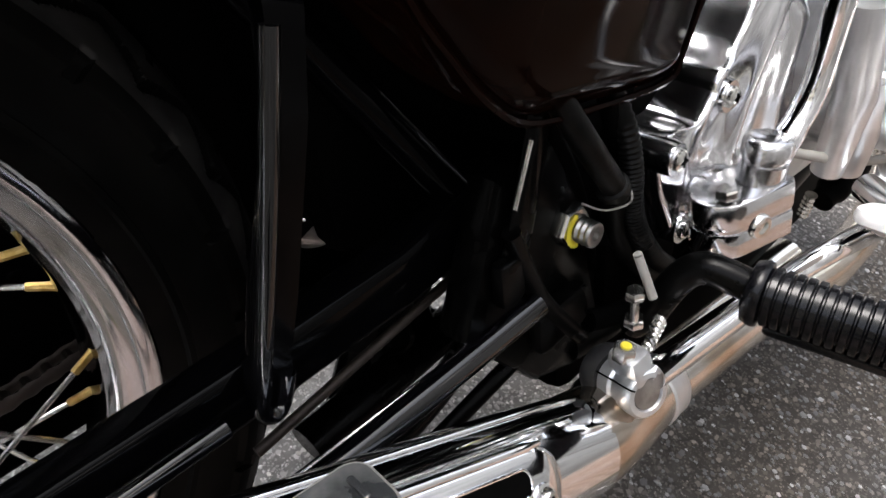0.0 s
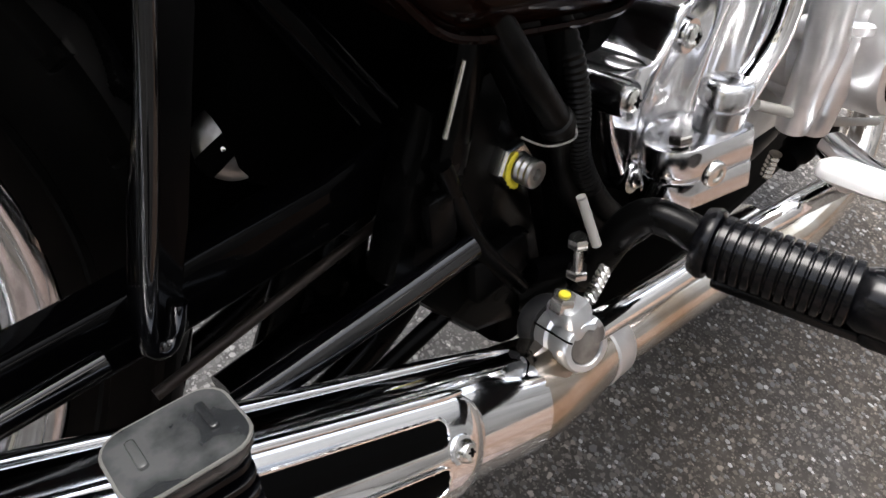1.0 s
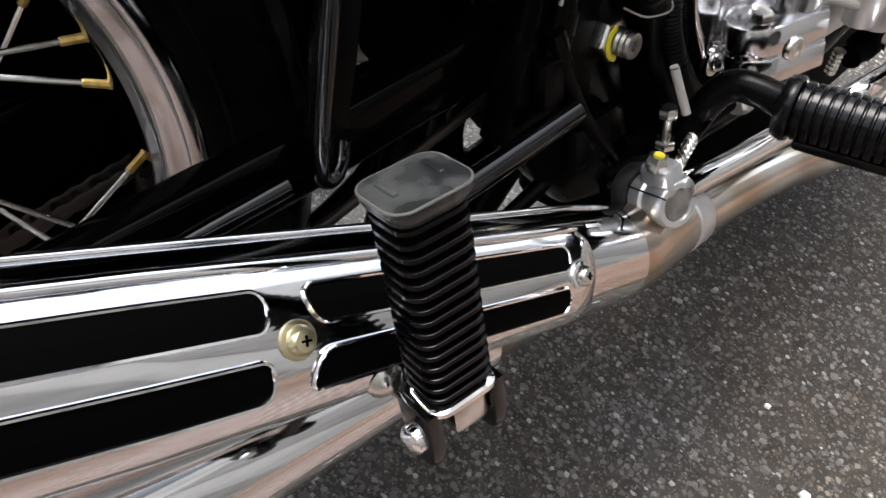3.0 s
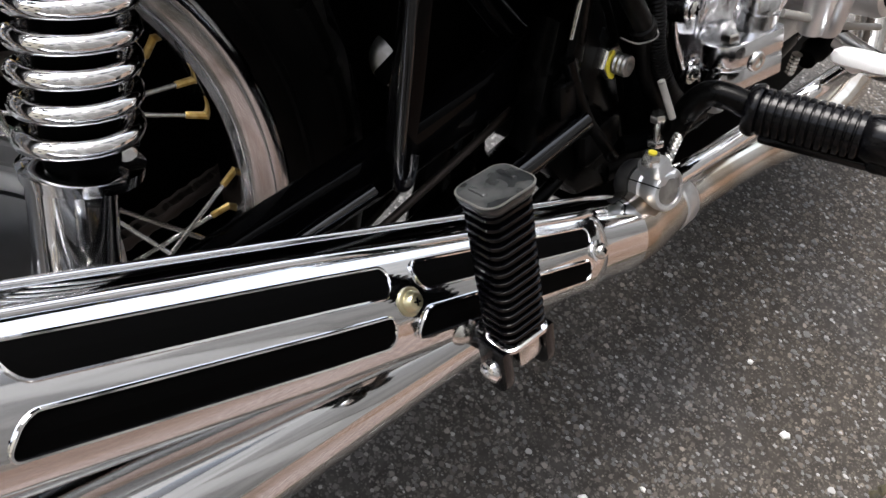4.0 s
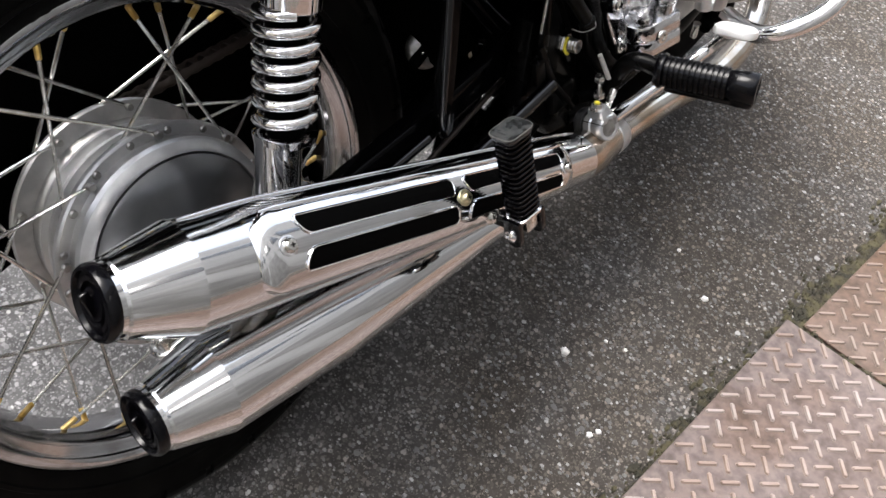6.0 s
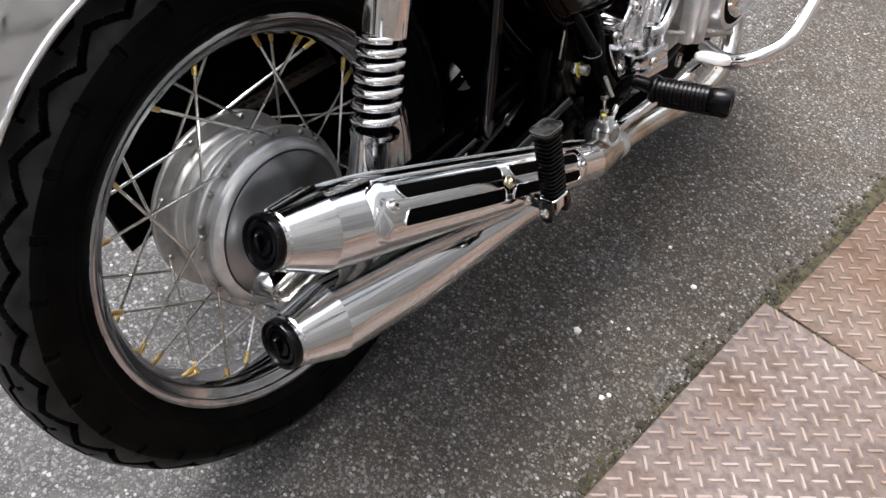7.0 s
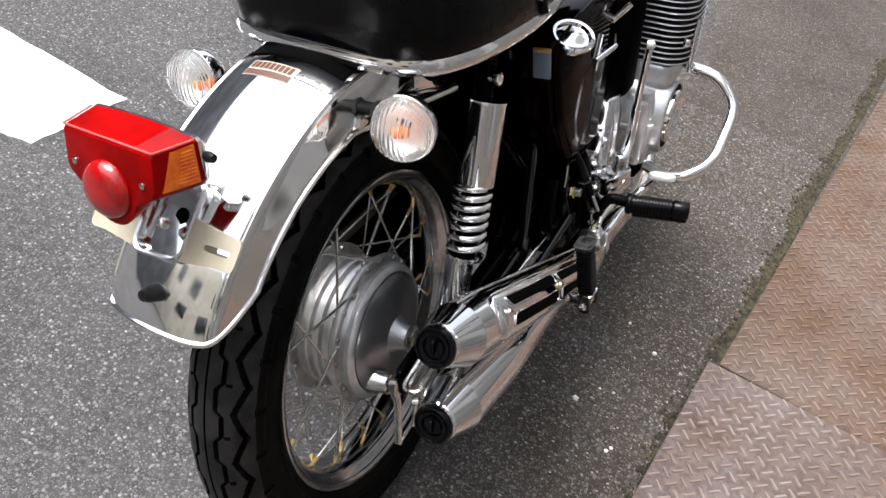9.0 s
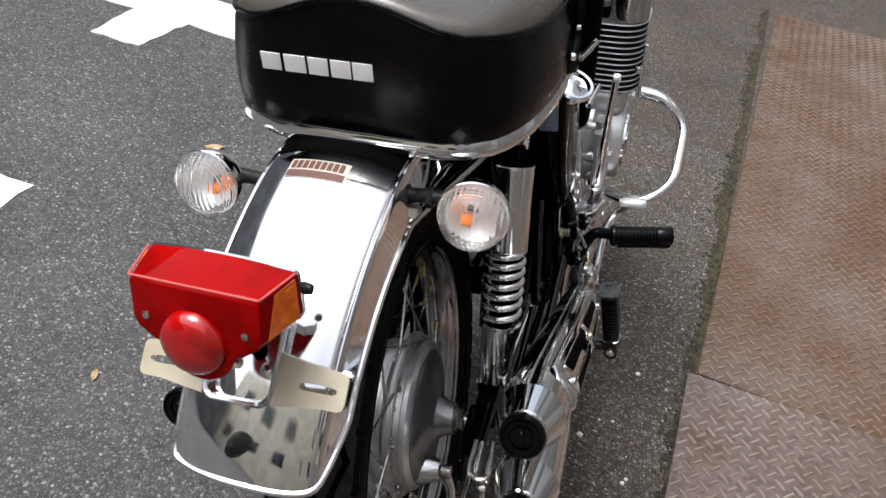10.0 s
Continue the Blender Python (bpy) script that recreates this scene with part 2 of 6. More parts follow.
vary(road_paint, (0.84, 0.84, 0.83), (0.66, 0.66, 0.65), 26, 8, 0.45, 0.75)
bump(road_paint, 160, 0.5, 0.002)
plate_mat = material("rusty_tread_plate", (0.27, 0.21, 0.18), 0.55, 0.25)
p_ramp = vary(plate_mat, (0.158, 0.125, 0.116), (0.124, 0.079, 0.057), 5.5, 12, 0.50, 0.74)
plate_rust = material("brown_tread_plate", (0.22, 0.14, 0.09), 0.6, 0.25)
r_ramp = vary(plate_rust, (0.131, 0.095, 0.079), (0.096, 0.051, 0.026), 3.6, 12, 0.36, 0.62)
for p_m, p_r in ((plate_mat, p_ramp), (plate_rust, r_ramp)):
    p_n = node(p_m, "ShaderNodeTexNoise", None, (coords(p_m),), Scale=70.0, Detail=10.0)
    p_s = node(p_m, "ShaderNodeVectorMath", "SCALE", (p_r.outputs["Color"],))
    wire(p_m, spread(p_m, p_n.outputs["Fac"], 0.32, 0.62, 0.62, 1.16), p_s.inputs["Scale"])
    wire(p_m, p_s.outputs[0], bsdf(p_m).inputs["Base Color"])
for p_m, p_edge, p_tone in ((plate_mat, 0.16, (0.062, 0.037, 0.025)), (plate_rust, 0.40, (0.066, 0.032, 0.016))):
    # rust that has spread from the far side of the plate
    p_x = node(p_m, "ShaderNodeSeparateXYZ", None, (coords(p_m),))
    p_w = node(p_m, "ShaderNodeTexNoise", None, (coords(p_m),), Scale=4.0, Detail=9.0)
    p_sum = node(p_m, "ShaderNodeMath", "MULTIPLY_ADD", (p_w.outputs["Fac"], 0.75, p_x.outputs["X"]))
    p_mix = add(p_m, "ShaderNodeMix")
    p_mix.data_type = "RGBA"
    p_mix.inputs[7].default_value = (*p_tone, 1)
    wire(p_m, spread(p_m, p_sum.outputs[0], p_edge + 0.375, p_edge + 0.80, 0.0, 0.8), p_mix.inputs[0])
    wire(p_m, bsdf(p_m).inputs["Base Color"].links[0].from_socket, p_mix.inputs[6])
    wire(p_m, p_mix.outputs[2], bsdf(p_m).inputs["Base Color"])
rough_vary(plate_mat, 0.58, 0.85, 12)
bump(plate_mat, 220, 0.2, 0.0008)
rough_vary(plate_rust, 0.55, 0.85, 12)
bump(plate_rust, 220, 0.2, 0.0008)
lug_mat = material("worn_tread_lug", (0.36, 0.31, 0.29), 0.52, 0.3)
vary(lug_mat, (0.33, 0.285, 0.265), (0.25, 0.188, 0.155), 6, 10)
l_x = node(lug_mat, "ShaderNodeSeparateXYZ", None, (coords(lug_mat),))
l_mix = add(lug_mat, "ShaderNodeMix")
l_mix.data_type = "RGBA"
l_mix.inputs[7].default_value = (0.12, 0.078, 0.056, 1)
wire(lug_mat, spread(lug_mat, l_x.outputs["X"], 0.20, 0.55, 0.0, 0.85), l_mix.inputs[0])
wire(lug_mat, bsdf(lug_mat).inputs["Base Color"].links[0].from_socket, l_mix.inputs[6])
wire(lug_mat, l_mix.outputs[2], bsdf(lug_mat).inputs["Base Color"])
lug_rust = material("rusty_tread_lug", (0.26, 0.2, 0.16), 0.5, 0.35)
vary(lug_rust, (0.25, 0.20, 0.17), (0.17, 0.11, 0.08), 3, 8)
worn_pad = material("worn_grey_rubber", (0.05, 0.05, 0.05), 0.24)
vary(worn_pad, (0.012, 0.013, 0.014), (0.050, 0.052, 0.052), 60, 7)
bump(worn_pad, 120, 0.1)
pad_worn = material("pale_worn_rubber", (0.085, 0.083, 0.076), 0.5)
grime = material("moss_and_grime", (0.03, 0.028, 0.018), 0.95)
vary(grime, (0.022, 0.020, 0.013), (0.060, 0.052, 0.026), 60, 6)
kerb_mat = material("concrete_edge", (0.24, 0.22, 0.19), 0.85)
vary(kerb_mat, (0.18, 0.165, 0.14), (0.30, 0.27, 0.23), 9, 8)


# ---- mesh building ----
class Shape:
    """Collects vertices, faces and material numbers of one mesh."""

    def __init__(self):
        self.v, self.f, self.k = [], [], []

    def put(self, verts, faces, k=0):
        n = len(self.v)
        self.v += [tuple(p) for p in verts]
        self.f += [tuple(i + n for i in face) for face in faces]
        self.k += [k] * len(faces)
        return self

    def rings(self, rows, k=0, caps=True, closed=False):
        """Skin over rings of equally many points."""
        n, m = len(rows[0]), len(rows)
        faces = []
        for a in range(m if closed else m - 1):
            b = (a + 1) % m
            for i in range(n):
                j = (i + 1) % n
                faces.append((a * n + i, a * n + j, b * n + j, b * n + i))
        if caps and not closed:
            faces += [tuple(reversed(range(n))), tuple(range((m - 1) * n, m * n))]
        return self.put([p for row in rows for p in row], faces, k)

    def tube(self, pts, r, n=12, k=0, caps=True, closed=False, flat=1.0, up=None):
        pts = [Vector(p) for p in pts]
        m = len(pts)
        rs = list(r) if hasattr(r, "__len__") else [r] * m
        ways = []
        for i in range(m):
            a = pts[(i - 1) % m] if closed or i else pts[0]
            b = pts[(i + 1) % m] if closed or i < m - 1 else pts[-1]
            ways.append((b - a).normalized())
        side = ways[0].cross(Vector(up) if up else (Vector((0, 0, 1)) if abs(ways[0].z) < 0.9 else Vector((0, 1, 0)))).normalized()
        rows = []
        for p, w, rr in zip(pts, ways, rs):
            side = (side - w * side.dot(w)).normalized()
            top = side.cross(w)
            rows.append([p + rr * (math.cos(t) * side + flat * math.sin(t) * top) for t in (2 * math.pi * i / n for i in range(n))])
        return self.rings(rows, k, caps, closed)

    def lathe(self, o, d, prof, n=32, k=0, caps=True, closed=False):
        """Turn a profile of (distance along d, radius) round the axis d through o."""
        o, d = Vector(o), Vector(d).normalized()
        s = d.cross(Vector((0, 0, 1)) if abs(d.z) < 0.9 else Vector((0, 1, 0))).normalized()
        u = s.cross(d)
        rows = [[o + d * a + max(r, 1e-5) * (math.cos(t) * s + math.sin(t) * u) for t in (2 * math.pi * i / n for i in range(n))] for a, r in prof]
        return self.rings(rows, k, caps, closed)

    def prism(self, outline, o, u, v, depth, bevel=0.0, k=0):
        """Extrude a flat outline (in u, v) from o along u x v, with softened edges."""
        o, u, v = Vector(o), Vector(u).normalized(), Vector(v).normalized()
        w = u.cross(v)
        cx, cy = sum(p[0] for p in outline) / len(outline), sum(p[1] for p in outline) / len(outline)

        def ring(inset, h):
            row = []
            for x, y in outline:
                far = math.hypot(x - cx, y - cy) or 1e-6
                g = max(0.05, 1 - inset / far)
                row.append(o + u * (cx + (x - cx) * g) + v * (cy + (y - cy) * g) + w * h)
            return row

        b = min(bevel, abs(depth) * 0.49)
        s = 1 if depth > 0 else -1
        rows = [ring(b, 0), ring(b * 0.3, s * b * 0.3), ring(0, s * b), ring(0, depth - s * b), ring(b * 0.3, depth - s * b * 0.3), ring(b, depth)] if b else [ring(0, 0), ring(0, depth)]
        return self.rings(rows, k)

    def box(self, c, size, bevel=0.0, k=0, u=(1, 0, 0), v=(0, 1, 0)):
        u, v = Vector(u).normalized(), Vector(v).normalized()
        w = u.cross(v)
        o = Vector(c) - w * size[2] / 2
        return self.prism(rrect(size[0], size[1], max(bevel, 1e-4), 2 if bevel else 1), o, u, v, size[2], bevel, k)

    def hexagon(self, o, d, r, h, k=0):
        return self.lathe(o, d, [(0, r * 0.93), (h * 0.12, r), (h * 0.85, r), (h, r * 0.88)], 6, k)


def rrect(w, h, r, n=4):
    pts = []
    for cx, cy, a0 in ((w / 2 - r, h / 2 - r, 0), (-w / 2 + r, h / 2 - r, 90), (-w / 2 + r, -h / 2 + r, 180), (w / 2 - r, -h / 2 + r, 270)):
        for i in range(n + 1):
            a = radians(a0 + 90 * i / n)
            pts.append((cx + r * math.cos(a), cy + r * math.sin(a)))
    return pts


def curve(pts, n=6, closed=False):
    """A smooth line through points."""
    pts = [Vector(p) for p in pts]
    m, out = len(pts), []
    for i in range(m if closed else m - 1):
        if closed:
            p0, p1, p2, p3 = (pts[(i + j) % m] for j in (-1, 0, 1, 2))
        else:
            p0, p1, p2, p3 = pts[max(i - 1, 0)], pts[i], pts[i + 1], pts[min(i + 2, m - 1)]
        for j in range(n):
            t = j / n
            out.append(0.5 * (2 * p1 + (p2 - p0) * t + (2 * p0 - 5 * p1 + 4 * p2 - p3) * t * t + (3 * p1 - p0 - 3 * p2 + p3) * t ** 3))
    return out if closed else out + [pts[-1]]


def make(name, shape, mats, m=None, smooth=True, sharp=38):
    me = bpy.data.meshes.new(name)
    verts = [m @ Vector(p) for p in shape.v] if m else shape.v
    me.from_pydata(verts, [], shape.f)
    mats = mats if isinstance(mats, (list, tuple)) else [mats]
    for mt in mats:
        me.materials.append(mt)
    me.polygons.foreach_set("material_index", shape.k)
    bm = bmesh.new()
    bm.from_mesh(me)
    bmesh.ops.recalc_face_normals(bm, faces=bm.faces)
    bm.to_mesh(me)
    bm.free()
    me.polygons.foreach_set("use_smooth", [smooth] * len(me.polygons))
    if smooth:
        me.set_sharp_from_angle(angle=radians(sharp))
    me.update()
    return new(name, me)


def part(name, shape, mats, parent, label="", m=None, sharp=38):
    ob = make(name, shape, mats, m, sharp=sharp)
    ob.parent = parent
    if parent.type == "EMPTY":
        ob.location = (0, 0, BASE)
    if label:
        tagged(ob, label)
    return ob

# ---- ground ----
GROUND = 0.008


def slab(name, outline, z0, z1, mat, label, category, kind="structure", sharp=30):
    sh = Shape().prism(outline, (0, 0, z0), (1, 0, 0), (0, 1, 0), z1 - z0)
    return tagged(make(name, sh, mat, sharp=sharp), label, category, kind=kind)


slab("ground", [(-60, -60), (60, -60), (60, 60), (-60, 60)], GROUND - 0.3, GROUND, asphalt, "grey weathered asphalt road with pale stone chips", "road")

# the line where the tread plates meet the road
EDGE0, EDGE_WAY = Vector((0.618, 0.622, 0)), Vector((0.165, 1.0, 0)).normalized()
EDGE_SIDE = Vector((EDGE_WAY.y, -EDGE_WAY.x, 0))
RISE = radians(7.0)
PLATE_UP = Matrix.Rotation(-RISE, 4, EDGE_WAY)


def tread_plate(along0, along1, width, lift, turn, mat, label):
    """A steel plate that rises from the road, with its crossed lugs."""
    base = Matrix.Translation(EDGE0 + EDGE_WAY * along0 + Vector((0, 0, GROUND + lift))) @ Matrix.Rotation(radians(turn), 4, "Z") @ PLATE_UP @ Matrix((
        (EDGE_SIDE.x, EDGE_WAY.x, 0, 0), (EDGE_SIDE.y, EDGE_WAY.y, 0, 0), (0, 0, 1, 0), (0, 0, 0, 1)))
    length = along1 - along0
    sh = Shape().prism([(0, 0), (width, 0), (width, length), (0, length)], (0, 0, 0), (1, 0, 0), (0, 1, 0), 0.006, 0.0015)
    ob = make("tread_plate", sh, mat)
    ob.matrix_world = base
    tagged(ob, label, "metal plate", "tread plates on the road edge")
    lugs, step = Shape(), 0.0365
    rnd = random.Random(int(along0 * 100))
    for i in range(2 * int(width / step)):
        for j in range(int(length / step)):
            x, y = (i / 2 + 0.35) * step, (j + (0.75 if i % 2 else 0.25)) * step
            if along0 > -1 or y > length - 1.1:
                a = radians(-45 if i % 2 else 45)
                c, s = math.cos(a), math.sin(a)
                top, low = [], []
                for px, py in ((-0.0140, 0), (-0.0118, 0.0032), (0.0118, 0.0032), (0.0140, 0), (0.0118, -0.0032), (-0.0118, -0.0032)):
                    low.append((x + px * c - py * s, y + px * s + py * c, 0.0059))
                    top.append((x + 0.86 * px * c - 0.55 * py * s, y + 0.86 * px * s + 0.55 * py * c, 0.0088 + 0.0005 * rnd.random()))
                lugs.rings([low, top])
    lg = part("tread_pattern", lugs, lug_mat if mat is plate_mat else lug_rust, ob, "raised worn crossed lugs")
    lg.location = (0, 0, 0)
    tagged(lg, kind="stuff")
    return ob


tread_plate(-1.62, -0.012, 0.92, 0.006, 0.8, plate_mat, "pinkish grey rusty steel tread plate laid on the road edge")
tread_plate(0.004, 2.68, 0.92, 0.000, -0.9, plate_rust, "rust brown steel tread plate laid on the road edge")

# dirt and moss along the plates
rnd = random.Random(4)
dirt = Shape()
for i in range(9000):
    t = rnd.uniform(-1.55, 2.7)
    wide = 0.014 + 0.013 * noise.noise(Vector((t * 7.0, 0.3, 0))) + 0.005 * noise.noise(Vector((t * 31.0, 0.7, 0)))
    p = EDGE0 + EDGE_WAY * t - EDGE_SIDE * (abs(rnd.gauss(0, 1)) * wide - 0.003)
    r = rnd.uniform(0.002, 0.0065)
    ring = [(p.x + r * (0.6 + 0.5 * rnd.random()) * math.cos(a), p.y + 1.8 * r * (0.6 + 0.5 * rnd.random()) * math.sin(a), GROUND - 0.001) for a in (k * math.pi / 4 for k in range(8))]
    top = [(0.6 * x + 0.4 * p.x, 0.6 * y + 0.4 * p.y, GROUND + 0.002 + 0.003 * rnd.random()) for x, y, _ in ring]
    dirt.rings([ring, top])
for i in range(900):
    t, far = rnd.gauss(-0.004, 0.005), rnd.uniform(0.0, 0.90)
    p = EDGE0 + EDGE_WAY * t + EDGE_SIDE * far
    z = GROUND + far * math.tan(RISE)
    r = rnd.uniform(0.002, 0.005)
    ring = [(p.x + 1.6 * r * math.cos(a) * rnd.uniform(0.7, 1.1), p.y + r * math.sin(a) * rnd.uniform(0.7, 1.1), z) for a in (k * math.pi / 4 for k in range(8))]
    dirt.rings([ring, [(0.6 * x + 0.4 * p.x, 0.6 * y + 0.4 * p.y, z + 0.004 + 0.003 * rnd.random()) for x, y, _ in ring]])
tagged(make("moss", dirt, grime), "dark moss and grime along the plate edge", "moss", kind="stuff")

# stones that stand out of the asphalt
stones = Shape()
rnd = random.Random(7)


def stone(sh, x, y, r, h, z=GROUND):
    n = rnd.choice((5, 6, 7))
    a0, q = rnd.random() * 6.3, rnd.uniform(0.6, 1.0)
    low, mid, top = [], [], []
    for i in range(n):
        a = a0 + 2 * math.pi * i / n + rnd.uniform(-0.25, 0.25)
        f = r * rnd.uniform(0.8, 1.15)
        dx, dy = f * math.cos(a), f * q * math.sin(a)
        low.append((x + dx, y + dy, z - 0.001))
        mid.append((x + 0.92 * dx, y + 0.92 * dy, z + h * 0.6))
        top.append((x + 0.5 * dx, y + 0.5 * dy, z + h * rnd.uniform(0.85, 1.1)))
    sh.rings([low, mid, top])


for i in range(15000):
    x, y = rnd.uniform(0.02, 0.8), rnd.uniform(-0.25, 1.7)
    if (Vector((x, y, 0)) - EDGE0).dot(EDGE_SIDE) > -0.012:
        continue
    r = rnd.uniform(0.0014, 0.0036) * (1.5 if rnd.random() < 0.06 else 1)
    stone(stones, x, y, r, r * rnd.uniform(0.15, 0.4))
for i in range(9000):
    x, y = rnd.uniform(-1.5, 0.02), rnd.uniform(-0.8, 1.6)
    r = rnd.uniform(0.0016, 0.0036)
    stone(stones, x, y, r, r * rnd.uniform(0.15, 0.4))
tagged(make("asphalt_stones", stones, stone_mat, sharp=30), "small grey stones standing out of the asphalt", "stones", kind="stuff")
for x, y, r in ((0.36, 0.345, 0.0080), (0.478, 0.566, 0.0060), (0.455, 0.262, 0.0055), (0.463, 0.274, 0.0045), (0.398, 0.40, 0.004), (0.428, 0.407, 0.004), (0.403, 0.62, 0.004)):
    sh = Shape()
    stone(sh, x, y, r, r * 0.8)
    tagged(make("pebble", sh, white_stone, sharp=30), "small white stone chip lying on the asphalt", "stone", "white stone chips")


leaf_mat = material("dry_leaf", (0.42, 0.30, 0.16), 0.7)
vary(leaf_mat, (0.46, 0.34, 0.19), (0.32, 0.21, 0.10), 60)
for x, y, turn, size in ((-0.689, 0.867, 0.5, 0.026), (-0.560, 0.109, 1.9, 0.014)):
    rows = []
    for i in range(9):
        f = i / 8
        wide = 0.42 * math.sin(math.pi * min(1.0, f * 1.04 + 0.01)) ** 0.8 + 0.02
        mid = Vector(((f - 0.5) * math.cos(turn), (f - 0.5) * math.sin(turn), 0)) * size * 2
        off = Vector((-math.sin(turn), math.cos(turn), 0)) * size * wide
        lift = Vector((0, 0, 0.002 + 0.005 * (f - 0.4) ** 2))
        c = Vector((x, y, GROUND)) + mid + lift
        rows.append([c - off + Vector((0, 0, 0.0025)), c, c + off + Vector((0, 0, 0.0020)), c + off + Vector((0, 0, 0.0012)), c - Vector((0, 0, 0.0008)), c - off + Vector((0, 0, 0.0017))])
    tagged(make("dry_leaf", Shape().rings(rows), leaf_mat), "small dry brown leaf lying on the asphalt", "leaf", "dry leaves")


def marking(outline, label):
    rng = random.Random(len(outline))
    rough = []
    for (x0, y0), (x1, y1) in zip(outline, outline[1:] + outline[:1]):
        for j in range(8):
            t = j / 8
            rough.append((x0 + (x1 - x0) * t + rng.uniform(-0.006, 0.006), y0 + (y1 - y0) * t + rng.uniform(-0.006, 0.006)))
    slab("road_marking", rough, GROUND - 0.002, GROUND + 0.003, road_paint, label, "road marking")


marking([(-0.967, 0.522), (-1.43, 0.55), (-2.2, 0.60), (-2.2, 0.22), (-1.25, 0.235), (-1.0, 0.25)], "white painted road marking with worn edges")
marking([(-1.098, 1.212), (-1.242, 1.211), (-1.228, 1.415), (-1.75, 1.40), (-1.76, 1.62), (-0.45, 1.64), (-0.45, 1.43), (-1.053, 1.422)], "white painted road marking with a stem")


def facade(name, c, size, mat, label):
    sh = Shape().box(c, size, 0.02)
    tagged(make(name, sh, mat), label, "wall", kind="structure")


# east wall, shutters and windows are unseen, added to block sky and band reflections
facade("wall_east", (2.9, 1.0, 5.0), (0.3, 30, 10.0), wall_paint, "added unseen pale wall that cuts the eastern sky and fills reflections")
for i in range(5):
    y = -5.2 + 2.7 * i
    sh = Shape().box((2.735, y, 1.25), (0.03, 2.1, 2.3), 0.01)
    for j in range(14):
        sh.box((2.715, y, 0.18 + 0.16 * j), (0.015, 2.1, 0.12), 0.004)
    tagged(make("shutter", sh, shutter_mat), "added grey roller shutter that bands the reflections of the unseen wall", "shutter", "shutters of the building", "structure")
    tagged(make("window", Shape().box((2.74, y, 4.3), (0.03, 1.7, 1.5), 0.01), window_mat), "added dark window that breaks the reflections of the unseen wall", "window", "windows of the building", "structure")
facade("wall_south", (-2.5, -9.0, 3.6), (13.0, 0.3, 7.2), cream_wall, "cream building wall with dark windows behind the road")
for i in range(4):
    for j in range(2):
        pane = Shape().box((-7.2 + 3.1 * i + 0.5 * j, -8.84, 2.2 + 2.9 * j), (1.2 + 0.3 * (i % 2), 0.04, 1.3), 0.01)
        tagged(make("window", pane, window_mat), "dark window in the cream building wall", "window", "windows of the cream building", "structure")
# unseen west wall, added to darken reflections
facade("wall_west", (-9.0, 1.0, 2.5), (0.3, 30, 5.0), grey_wall, "added unseen grey wall for dark reflections")

# ---- motorcycle ----
BASE = 0.36
CHASSIS = Matrix((
    (0.970001, 0.069756, -0.232877, -0.03589),
    (-0.067829, 0.997564, 0.016284, 0.00251),
    (0.233445, 0.0, 0.97237, 0.33135),
    (0, 0, 0, 1)))
bike = new("motorcycle")
bike.matrix_world = CHASSIS @ Matrix.Translation((0, 0, -BASE))
tagged(bike, "black and chrome motorcycle leaning on its stand at the road edge", "motorcycle")
# the frame of the rear wheel and the right side within the chassis
SIDE = Matrix((
    (0.9952, -0.0678, -0.0703, 0.037),
    (0.0665, 0.9976, -0.0211, 0.0),
    (0.0715, 0.0163, 0.9973, 0.0),
    (0, 0, 0, 1)))
X, Y, Z = (1, 0, 0), (0, 1, 0), (0, 0, 1)


